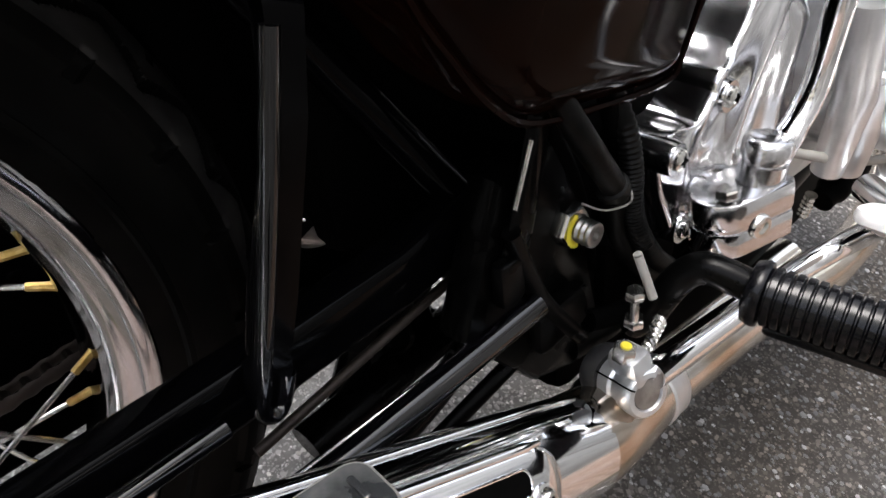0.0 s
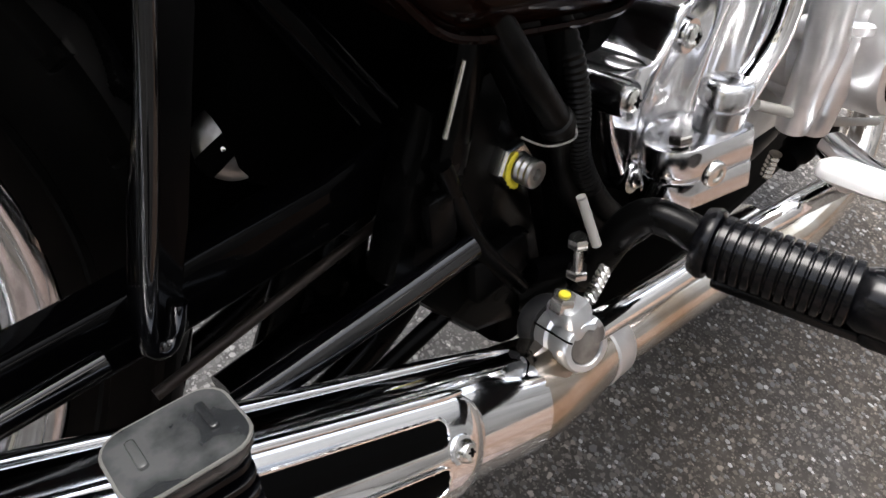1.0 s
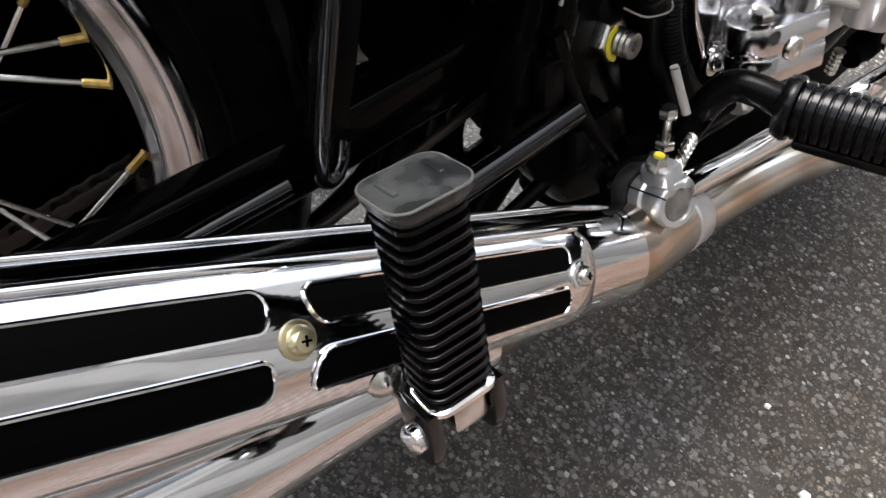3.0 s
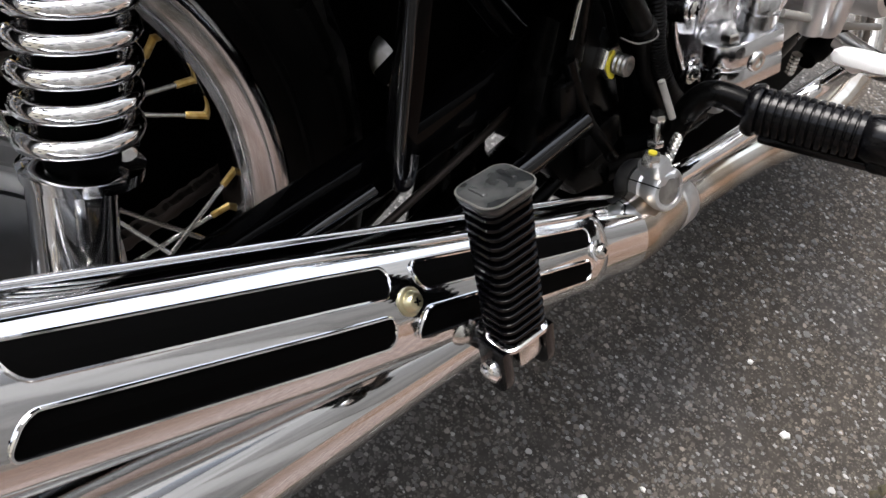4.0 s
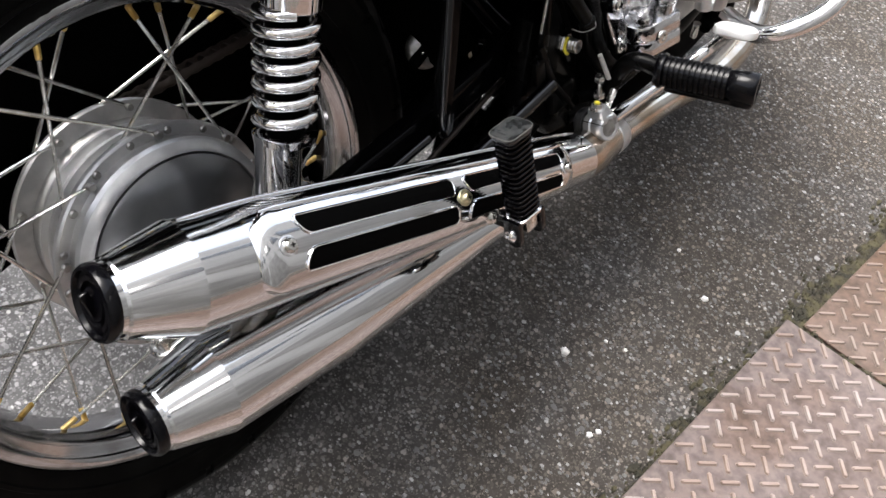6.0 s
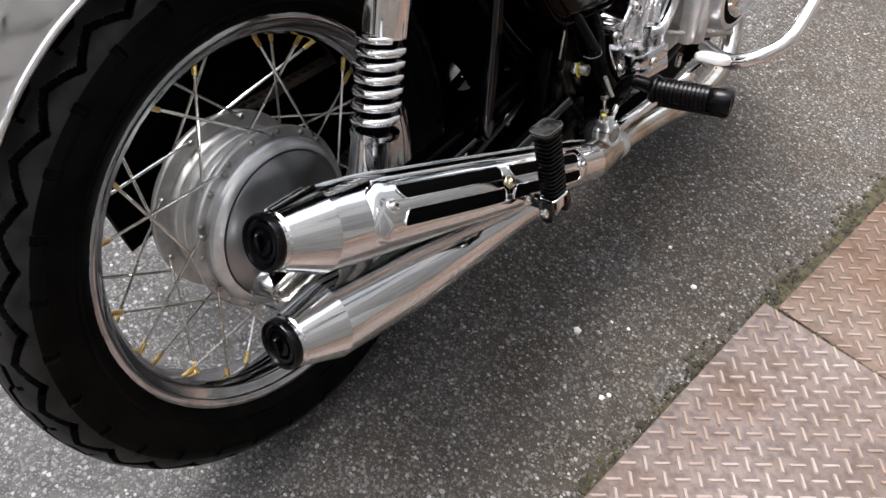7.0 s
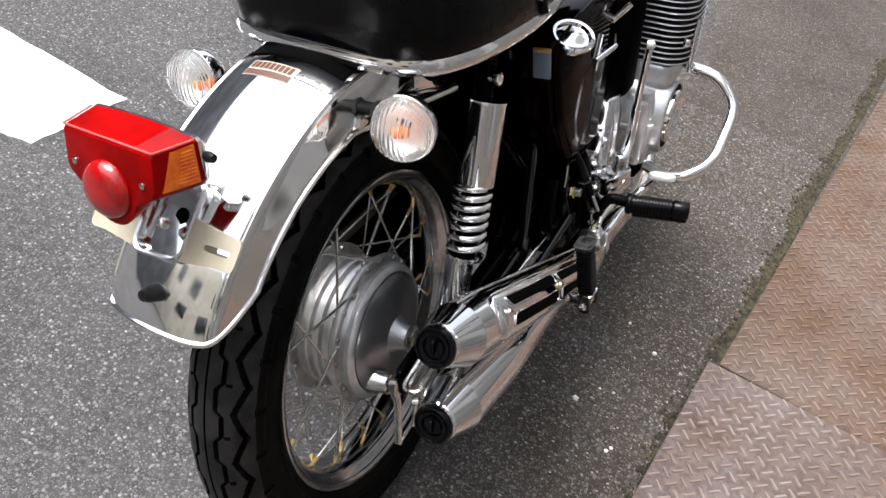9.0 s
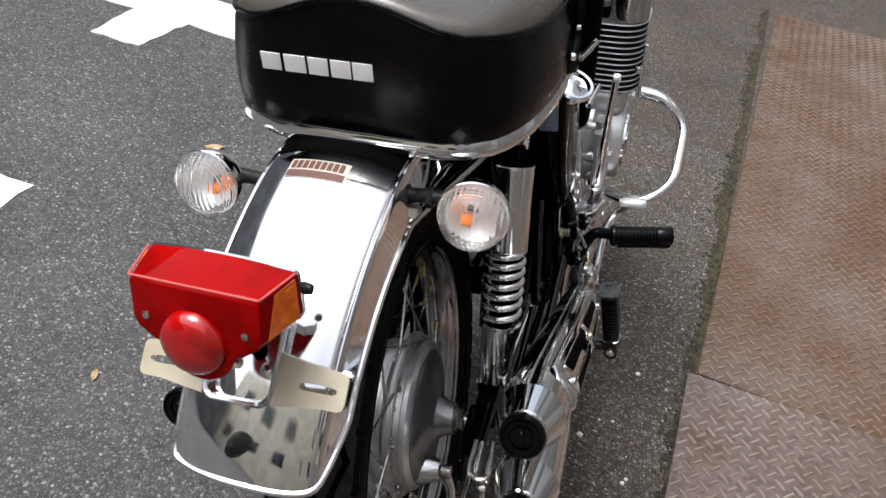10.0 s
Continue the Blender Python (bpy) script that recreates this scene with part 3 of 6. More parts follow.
# -- rear wheel --
def build_tyre():
    periods, rc, hh, hw, cx = 31, 0.286, 0.056, 0.055, -0.004
    n = periods * 44
    arcs = [radians(-128 + 256 * i / 156) for i in range(157)]
    sh, rows, cuts = Shape(), [], []
    for i in range(n):
        th = 2 * math.pi * i / n
        ph = (th * periods / (2 * math.pi)) % 1.0
        zig = abs(2 * ph - 1) * 2 - 1
        step = max(-1.0, min(1.0, 4.5 * (abs(2 * ((ph + 0.25) % 1.0) - 1) * 2 - 1)))
        row, line = [], []
        for a in arcs:
            x = hw * math.sin(a)
            r = hh * (math.cos(a) if math.cos(a) < 0 else math.cos(a) ** 0.9)
            hole = 0.0
            for g, amp, wide, deep in ((0.0, 0.0, 0.0013, 0.0045), (0.0175, 0.0036, 0.0020, 0.0065), (-0.0175, 0.0036, 0.0020, 0.0065), (0.0390, 0.0056, 0.0025, 0.0075), (-0.0390, 0.0056, 0.0025, 0.0075)):
                gx = g + amp * (step if abs(g) < 0.02 else zig) * (1 if g >= 0 else -1)
                if abs(x - gx) < wide:
                    hole = max(hole, deep * (1 - (abs(x - gx) / wide) ** 6))
            slope = abs(math.degrees(a))
            # notches in the shoulder and fine cuts in the ribs
            if 62 < slope < 78 and (ph + 0.56) % 1.0 < 0.13:
                hole = max(hole, 0.0034 * min(1.0, (slope - 62) / 6))
            if slope > 78:
                hole = max(hole, 0.0022)
            if 0.0255 < abs(x) < 0.0300 and (ph + 0.05) % 1.0 < 0.05:
                hole = max(hole, 0.0026)
            rad = rc + r - hole
            xx = x - (hole * math.sin(a) if slope > 45 else 0)
            row.append((cx + xx, rad * math.cos(th), rad * math.sin(th)))
            line.append(hole)
        rows.append(row)
        cuts.append(line)
    m = len(arcs)
    for j in range(m - 1):
        slope = abs(math.degrees(arcs[j] + arcs[j + 1]) / 2)
        for i in range(n):
            b = (i + 1) % n
            deep = max(cuts[i][j], cuts[i][j + 1], cuts[b][j], cuts[b][j + 1])
            sh.f.append((i * m + j, i * m + j + 1, b * m + j + 1, b * m + j))
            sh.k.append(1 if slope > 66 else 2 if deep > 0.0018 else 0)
    sh.v = [p for row in rows for p in row]
    # raised bands on the side wall
    for x in (0.046, -0.054):
        sh.lathe((0, 0, 0), X, [(x - 0.002, 0.262), (x + 0.0015, 0.264), (x + 0.0015, 0.268), (x - 0.002, 0.270)], 96, 1, closed=False, caps=False)
    return sh


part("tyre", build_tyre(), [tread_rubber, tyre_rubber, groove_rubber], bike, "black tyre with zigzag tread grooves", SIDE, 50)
cx = -0.004
rim_prof = [(cx + a, r) for a, r in ((-0.041, 0.246), (-0.040, 0.2495), (-0.0375, 0.2505), (-0.035, 0.248), (-0.034, 0.240), (-0.024, 0.236), (-0.015, 0.226), (0.015, 0.226), (0.024, 0.236), (0.034, 0.240), (0.035, 0.248), (0.0375, 0.2505), (0.040, 0.2495), (0.0415, 0.2465), (0.0405, 0.2415), (0.0375, 0.2385), (0.0345, 0.2390), (0.0325, 0.2375), (0.0290, 0.2310), (0.0255, 0.2265), (0.0215, 0.2248), (0.0180, 0.2225), (0.0150, 0.2212), (-0.0150, 0.2212), (-0.0180, 0.2225), (-0.0215, 0.2248), (-0.0255, 0.2265), (-0.0290, 0.2310), (-0.0325, 0.2375), (-0.0345, 0.2390), (-0.0375, 0.2385), (-0.0405, 0.2415))]
rim = part("rim", Shape().lathe((0, 0, 0), X, rim_prof, 120, closed=True), rim_chrome, bike, "chromed steel wheel rim", SIDE)
hub = part("hub", Shape()
           .lathe((0, 0, 0), X, [(-0.064, 0.03), (-0.064, 0.098), (-0.061, 0.1165), (-0.055, 0.1180), (-0.052, 0.1165), (-0.050, 0.100), (-0.044, 0.098), (-0.036, 0.096), (-0.033, 0.103), (-0.029, 0.103), (-0.026, 0.097), (-0.018, 0.097), (-0.015, 0.104), (-0.011, 0.104), (-0.008, 0.098), (0.000, 0.098), (0.003, 0.103), (0.007, 0.103), (0.010, 0.098), (0.014, 0.100), (0.0155, 0.1150), (0.0185, 0.1172), (0.0235, 0.1172), (0.0255, 0.1155), (0.0262, 0.1060), (0.034, 0.1040), (0.042, 0.1000), (0.044, 0.0945), (0.040, 0.094), (0.040, 0.03)], 72), hub_metal, bike, "ribbed dull alloy drum hub", SIDE)
part("brake_panel", Shape().lathe((0, 0, 0), X, [(0.036, 0.0935), (0.047, 0.0925), (0.050, 0.088), (0.055, 0.07), (0.060, 0.045), (0.064, 0.032), (0.074, 0.026), (0.086, 0.022), (0.088, 0.018), (0.088, 0.006)], 64), panel_paint, hub, "dark grey brake panel with a central boss", SIDE)
part("hub_ring", Shape().lathe((0, 0, 0), X, [(0.033, 0.1040), (0.035, 0.1062), (0.041, 0.1052), (0.0462, 0.0995), (0.0468, 0.0950), (0.040, 0.0940)], 96, caps=False), cast, hub, "bright machined drum edge", SIDE)
for i in range(18):
    a = 2 * math.pi * (i + 0.4) / 18
    part("flange_rivet", Shape().lathe((0.0262, 0.1112 * math.cos(a), 0.1112 * math.sin(a)), X, [(-0.004, 0.0040), (0.0008, 0.0040), (0.0022, 0.0028), (0.0024, 0.0)], 10), old_steel, hub, "small flange rivet" if i == 0 else "", SIDE)
lug = Shape().lathe((0.045, -0.058, -0.045), X, [(0, 0.024), (0.018, 0.019), (0.030, 0.014), (0.032, 0.010)], 20)
part("cam_boss", lug, alloy, hub, "bright brake cam boss", SIDE)
part("axle_nut", Shape().lathe((0.084, 0, 0), X, [(0, 0.020), (0.004, 0.020)], 24).hexagon((0.088, 0, 0), X, 0.016, 0.014).lathe((0.10, 0, 0), X, [(0, 0.008), (0.02, 0.008), (0.021, 0.006)], 16), steel, hub, "zinc plated axle nut", SIDE)
part("brake_arm", Shape().tube([(0.080, -0.058, -0.045), (0.088, -0.062, -0.075), (0.090, -0.075, -0.135), (0.090, -0.080, -0.150)], [0.010, 0.007, 0.006, 0.007], 10, flat=0.6).lathe((0.078, -0.058, -0.045), X, [(0, 0.010), (0.012, 0.010), (0.013, 0.008)], 16), steel, hub, "dull steel brake arm", SIDE)
part("brake_rod", Shape().tube(curve([(0.093, -0.080, -0.148), (0.105, 0.05, -0.12), (0.13, 0.22, -0.09), (0.16, 0.40, -0.06)]), 0.003, 8), steel, bike, "thin zinc brake rod", SIDE)

for i in range(36):
    right = i % 2
    pair = (i // 2) % 2
    th = 2 * math.pi * (i + 0.3) / 36
    hub_t = th + radians(-38 if pair else 38)
    hx, hr = (0.021, 0.1115) if right else (-0.056, 0.1115)
    a = Vector((hx + (0.004 if pair else -0.004), hr * math.cos(hub_t), hr * math.sin(hub_t)))
    b = Vector((cx + (0.007 if right else -0.007), 0.2265 * math.cos(th), 0.2265 * math.sin(th)))
    w = (b - a).normalized()
    sp = Shape().tube([a - w * 0.004, b - w * 0.002], 0.0019, 8)
    sp.lathe(b - w * 0.021, w, [(0, 0.0022), (0.001, 0.0028), (0.015, 0.0029), (0.019, 0.0042), (0.022, 0.0042)], 8, 1)
    sp.lathe(a - w * 0.003 + Vector((0.003 if pair else -0.003, 0, 0)), X, [(-0.003, 0.0035), (0, 0.0045), (0.003, 0.0035)], 8, 2)
    part("spoke", sp, [steel, gold, old_steel], rim, "bright spoke with a gold nipple" if i == 0 else "", SIDE)

teeth = []
for i in range(48 * 4):
    a = 2 * math.pi * i / (48 * 4)
    r = 0.098 if i % 4 in (1, 2) else 0.091
    teeth.append((r * math.cos(a), r * math.sin(a)))
part("rear_sprocket", Shape().prism(teeth, (-0.076, 0, 0), Y, Z, 0.007, 0.0008).lathe((-0.085, 0, 0), X, [(0, 0.06), (0.006, 0.066), (0.022, 0.066)], 32), frame_black, bike, "dark toothed rear sprocket", SIDE)
chain = Shape()
loop = [(0.0 + 0.0155 * i, 0.096 - 0.0012 * i) for i in range(30)]
loop2 = [(0.0 + 0.0155 * i, -0.096 + 0.0012 * i) for i in range(30)]
around = [(0.096 * math.cos(a), 0.096 * math.sin(a)) for a in (radians(90 + 180 * i / 23) for i in range(24))]
for ring in (loop, loop2, around):
    for (y0, z0), (y1, z1) in zip(ring, ring[1:]):
        for x in (-0.080, -0.066):
            chain.tube([(x, y0, z0), (x, (y0 + y1) / 2, (z0 + z1) / 2), (x, y1, z1)], [0.0062, 0.0045, 0.0062], 8, flat=0.35, up=X)
        chain.tube([(-0.081, y0, z0), (-0.065, y0, z0)], 0.0042, 8)
part("drive_chain", chain, old_brown, bike, "oily steel drive chain", SIDE)


# -- mufflers --
def muffler(a, b, front, label, shield, taper):
    """One megaphone muffler from its rear end a to b, and on to its header."""
    a, b = Vector(a), Vector(b)
    d = (b - a).normalized()
    s1 = d.cross(Vector(Z)).normalized()
    s1 = s1 if s1.x > 0 else -s1
    s2 = d.cross(s1).normalized()
    s2 = s2 if s2.z > 0 else -s2

    def swell(s, phi):
        """The upper half of the long muffler is pressed out towards its seam."""
        if not shield or s < 0.07:
            return 1.0
        return 1 + 0.065 * min(1.0, (s - 0.07) / 0.05, max(0.0, 0.589 - s) / 0.05) * math.exp(-((phi - radians(101)) / radians(30)) ** 2)

    prof = [(0.0, 0.0235), (0.001, 0.0270), (0.006, 0.0275), (0.008, 0.0290), (0.054, 0.0426), (0.0552, 0.0429)] + taper
    cuts = sorted(set([p[0] for p in prof] + ([0.07 + 0.0259 * k for k in range(21)] if shield else [])))
    rings = []
    for s in cuts:
        r = float(np.interp(s, [p[0] for p in prof], [p[1] for p in prof]))
        rings.append([a + d * s + r * swell(s, phi) * (math.cos(phi) * s1 + math.sin(phi) * s2) for phi in (-math.pi / 2 + 2 * math.pi * k / 72 for k in range(72))])
    sh = Shape().rings(rings, caps=False)
    body = part("muffler", sh, pipe_chrome, bike, label, sharp=9)
    cap = Shape().lathe(a - d * 0.006, d, [(0.016, 0.0185), (0.004, 0.0185), (0.003, 0.0225), (0.0, 0.0236), (0.0, 0.0258), (0.003, 0.0276), (0.008, 0.0276), (0.0105, 0.0258)], 40, caps=False)
    cap.lathe(a - d * 0.004, d, [(0.006, 0.0200), (0.0, 0.0195), (0.0, 0.0160), (0.004, 0.0155), (0.004, 0.0125), (0.0, 0.0120), (0.0, 0.0)], 32, caps=False)
    cap.box(a - d * 0.006, (0.0035, 0.024, 0.006), 0.001, u=d.cross(Vector(Z)), v=Z)
    part("end_cap", cap, peg_rubber, body, "black ringed muffler end cap")
    pts = curve([b - d * 0.01] + [Vector(p) for p in front], 6)
    run, wide = 0.0, []
    for p, q in zip(pts, [pts[0]] + pts):
        run += (p - q).length
        wide.append(float(np.interp(run, [0.0, 0.03, 0.06, 0.11], [taper[-1][1], taper[-1][1] - 0.0010, 0.5 * taper[-1][1] + 0.0115, 0.0215])))
    header = part("header_pipe", Shape().tube(pts, wide, 28), hot_chrome, body, "heat browned chrome header pipe")
    part("weld_sleeve", Shape().lathe(pts[9] - (pts[10] - pts[9]) * 0.3, pts[11] - pts[9], [(0, wide[9] + 0.0002), (0.002, wide[9] + 0.0016), (0.012, 0.0238), (0.022, 0.0236), (0.026, 0.0216)], 28, caps=False), cast, header, "rough grey weld sleeve")
    if not shield:
        return body
    # heat shield with black slots
    def radius(s):
        return float(np.interp(s, [p[0] for p in prof], [p[1] for p in prof]))

    def on(s, phi, lift):
        r = max(radius(s), 0.0322) * swell(s, phi) + lift
        return a + d * s + r * (math.cos(phi) * s1 + math.sin(phi) * s2)

    def face(s, phi, lift):
        """On the outer face of the shield, which flattens towards the front."""
        phi += radians(float(np.interp(s, [0.12, 0.324, 0.50], [8.0, 2.5, 0.0])))
        rise = float(np.interp(s, [0.09, 0.27, 0.53], [0.0055, 0.0090, 0.0062]))
        return on(s, phi, rise + lift)

    S0, S1, P0, P1 = 0.096, 0.530, radians(-14), radians(69)
    rows = []
    for i in range(61):
        s = S0 + (S1 - S0) * i / 60
        end = min(s - S0, S1 - s)
        tuck = radians(20) * max(0.0, 1 - end / 0.022) ** 2
        sink = 0.0062 * max(0.0, 1 - end / 0.016) ** 2
        rows.append([face(s, P0 + tuck + (P1 - P0 - 2 * tuck) * j / 24, (0.0 if 0 < j < 24 else -0.001) - sink) for j in range(25)]
                    + [on(s, P1 - tuck - (P1 - P0 - 2 * tuck) * j / 24, -0.001) for j in range(25)])
    guard = part("heat_shield", Shape().rings(rows), pipe_chrome, body, "chrome heat shield with four black slots", sharp=60)
    part("rolled_seam", Shape().tube([on(0.06 + 0.52 * i / 40, radians(104), 0.0002) for i in range(41)], [0.0010] + [0.0022] * 39 + [0.0010], 14), chrome, body, "bright rolled seam along the top")
    for s_a, s_b in SLOTS:
        for p_a, p_b in ((radians(36), radians(55)), (radians(4), radians(24))):
            mid_p, half = (p_a + p_b) / 2, (p_b - p_a) / 2
            # the ends give way to the bosses of the screws
            ring, toward = [], 1 if mid_p < radians(31) else -1
            for u, v in rrect(s_b - s_a, 2 * half * 0.042, 0.0056, 6):
                near = 0.5 + toward * v / (2 * half * 0.042)
                back = (0.008 if s_a < 0.2 else 0.0055) * near if u < 0 else 0.0005
                ring.append(((s_a + s_b) / 2 + u - math.copysign(back, u), mid_p + v / 0.042))
            dense = []
            for (u0, v0), (u1, v1) in zip(ring, ring[1:] + ring[:1]):
                k = max(1, int(abs(u1 - u0) / 0.012))
                dense += [(u0 + (u1 - u0) * j / k, v0 + (v1 - v0) * j / k) for j in range(k)]
            sl = Shape()
            n = len(dense)
            verts = [face(u, v, 0.0007) for u, v in dense] + [face(u, mid_p + (v - mid_p) * 0.5, 0.0009) for u, v in dense] + [face(u, mid_p, 0.0009) for u, v in dense]
            sl.put(verts, [(r * n + i, r * n + (i + 1) % n, (r + 1) * n + (i + 1) % n, (r + 1) * n + i) for r in range(2) for i in range(n)])
            part("slot", sl, satin, guard, "matt black slot" if s_a < 0.2 and p_a > 0.5 else "")
            part("slot_rim", Shape().tube([face(u, v, 0.0009) for u, v in dense], 0.0009, 6, closed=True), chrome, guard)
    part("shield_lip", Shape().tube([face(0.112 + 0.405 * i / 30, radians(68), -0.0012) for i in range(31)], [0.0010] + [0.0030] * 29 + [0.0010], 14), chrome, guard, "rolled lip of the shield")
    for s, tone in zip(SCREWS, (chrome, brass, chrome)):
        p, q = face(s, radians(30.5), -0.0005), face(s, radians(30.5), 0.0135)
        w = (q - p).normalized()
        part("shield_screw", Shape().lathe(p, w, [(0, 0.0078), (0.0015, 0.0078), (0.002, 0.0065)], 24, 1).lathe(p + w * 0.0015, w, [(0, 0.0060), (0.003, 0.0056), (0.0048, 0.0042), (0.0052, 0.0)], 20, caps=False).box(p + w * 0.0068, (0.0042, 0.0009, 0.0006), 0, 2, u=d, v=w.cross(d)).box(p + w * 0.0068, (0.0009, 0.0042, 0.0006), 0, 2, u=d, v=w.cross(d)), [brass if tone is brass else steel, tone, satin], guard, "domed cross head screw")
    return body


upper = [SIDE @ Vector(p) for p in ((0.204, -0.128, 0.143), (0.230, 0.402, -0.112))]
upper_front = [SIDE @ Vector(p) for p in ((0.230, 0.45, -0.128), (0.227, 0.53, -0.150), (0.223, 0.66, -0.190), (0.222, 0.85, -0.255), (0.20, 1.05, -0.27), (0.16, 1.15, -0.16))]
lower = [SIDE @ Vector(p) for p in ((0.201, -0.149, 0.022), (0.212, 0.30, -0.118))]
lower_front = [SIDE @ Vector(p) for p in ((0.192, 0.38, -0.156), (0.176, 0.48, -0.188), (0.170, 0.62, -0.222), (0.17, 0.85, -0.27))]
LONG = [(0.10, 0.0430), (0.27, 0.0395), (0.42, 0.0360), (0.53, 0.0338), (0.589, 0.0322)]
SLOTS, SCREWS = ((0.132, 0.3135), (0.329, 0.498)), (0.121, 0.324, 0.506)
SHORT = [(0.175, 0.0425), (0.30, 0.0330), (0.40, 0.0235), (0.47, 0.0215)]
flip = lambda pts: [Vector((-p.x, p.y, p.z)) for p in pts]
muffler(*upper, upper_front, "upper chrome muffler with a slotted heat shield", True, LONG)
muffler(*lower, lower_front, "lower chrome muffler with a black end cap", False, SHORT)
away = Vector((0.030, -0.022, -0.075))
muffler(*[p + away for p in flip(upper)], [p + away for p in flip(upper_front)], "chrome muffler on the far side", False, LONG)
part("muffler_bracket", Shape().box((0.195, -0.02, 0.055), (0.006, 0.05, 0.09), 0.003, u=X, v=(0, 1, -0.4)).tube([(0.20, -0.03, 0.10), (0.20, -0.03, 0.02)], 0.008, 12), old_steel, bike, "steel bracket between the mufflers", SIDE)

# -- rear shock absorber --
S_TOP, S_COV, S_SPR, S_LOW = Vector((0.1460, 0.163, 0.324)), Vector((0.149, 0.126, 0.211)), Vector((0.141, 0.090, 0.116)), Vector((0.133, 0.054, 0.030))
s_way = (S_TOP - S_LOW).normalized()
long = (S_TOP - S_COV).length
shock = part("shock_absorber", Shape().lathe(S_COV, s_way, [(0.0, 0.022), (0.0, 0.0242), (0.002, 0.0252), (long - 0.004, 0.0252), (long - 0.001, 0.0262), (long + 0.001, 0.0257), (long + 0.002, 0.0)], 40), chrome, bike, "chrome rear shock absorber cover", SIDE)
part("damper_rod", Shape().lathe(S_SPR - s_way * 0.01, s_way, [(0, 0.0175), ((S_COV - S_SPR).length + 0.012, 0.0175)], 24), satin, shock, "black damper body inside the spring", SIDE)
coil, turns = [], 6.7
side_a = s_way.cross(Vector(X)).normalized()
side_b = s_way.cross(side_a)
span = (S_COV - S_SPR).length
for i in range(int(turns * 22) + 1):
    a = 2 * math.pi * i / 22
    f = i / (turns * 22)
    coil.append(S_SPR + s_way * (span * (f ** 0.92)) + 0.0240 * (math.cos(a) * side_a + math.sin(a) * side_b))
part("spring", Shape().tube(coil, 0.0051, 12), chrome, shock, "chrome coil spring", SIDE)
part("spring_seat", Shape().lathe(S_SPR - s_way * 0.012, s_way, [(0, 0.018), (0.002, 0.0275), (0.008, 0.0285), (0.010, 0.024)], 32), chrome, shock, "", SIDE)
leg = (S_SPR - S_LOW).length
part("lower_leg", Shape().lathe(S_LOW, s_way, [(0.0, 0.018), (0.004, 0.0205), (leg - 0.016, 0.0205), (leg - 0.010, 0.022)], 32).tube([S_LOW + s_way * 0.01 + Vector((-0.016, -0.018, 0)), S_SPR + Vector((-0.016, -0.018, -0.016))], 0.004, 8), chrome, shock, "chrome lower shock leg", SIDE)
part("clevis", Shape().box(S_LOW + Vector((0.019, 0, -0.012)), (0.005, 0.034, 0.05), 0.003).box(S_LOW + Vector((-0.019, 0, -0.012)), (0.005, 0.034, 0.05), 0.003).hexagon(S_LOW + Vector((0.022, 0, -0.02)), X, 0.010, 0.009), steel, shock, "steel lower clevis with a nut", SIDE)
part("top_eye", Shape().lathe(S_TOP, s_way, [(0, 0.013), (0.05, 0.012)], 20).lathe(S_TOP + s_way * 0.05 + Vector((-0.014, 0, 0)), X, [(0, 0.017), (0.022, 0.017)], 24), satin, shock, "black upper eye", SIDE)
part("top_bolt", Shape().lathe((0.143, 0.172, 0.355), X, [(0, 0.0075), (0.02, 0.0075)], 20).hexagon((0.161, 0.172, 0.355), X, 0.010, 0.010), steel, shock, "bright domed top nut", SIDE)

# -- swing arm and frame --
part("swing_arm", Shape().rings([[(x0 + u, y, z0 + v) for u, v in rrect(0.026, h, 0.0065, 5)] for x0, y, z0, h in ((0.122, -0.05, 0.0, 0.030), (0.126, 0.03, 0.002, 0.034), (0.134, 0.15, 0.006, 0.037), (0.138, 0.25, 0.007, 0.037), (0.137, 0.36, 0.008, 0.038), (0.128, 0.43, 0.010, 0.042))])
     .tube([(-0.12, 0.442, 0.01), (0.165, 0.442, 0.012)], 0.024, 24)
     .tube(curve([(-0.105, -0.045, -0.004), (-0.11, 0.25, -0.01), (-0.12, 0.445, 0.01)]), 0.0185, 16)
     .box((0.112, -0.035, -0.003), (0.010, 0.10, 0.045), 0.004), arm_black, bike, "black swing arm", SIDE)
part("swing_arm_rail", Shape().tube(curve([(0.158, 0.02, 0.012), (0.163, 0.12, 0.014), (0.166, 0.23, 0.015)]), 0.0055, 12), black, bike, "black brake stay rod", SIDE)
part("chain_adjuster", Shape().box((0.135, -0.068, 0.0), (0.006, 0.052, 0.030), 0.003).box((0.150, -0.068, 0.0), (0.004, 0.050, 0.028), 0.002).tube([(0.142, -0.09, -0.012), (0.146, -0.115, -0.045)], 0.0035, 8).hexagon((0.143, -0.092, -0.014), (0.1, -0.6, -0.8), 0.008, 0.007).tube(curve([(0.128, -0.045, 0.016), (0.128, -0.095, 0.010), (0.152, -0.095, 0.010), (0.152, -0.045, 0.016)], 4), 0.0035, 8), steel, bike, "steel chain adjuster stirrup", SIDE)

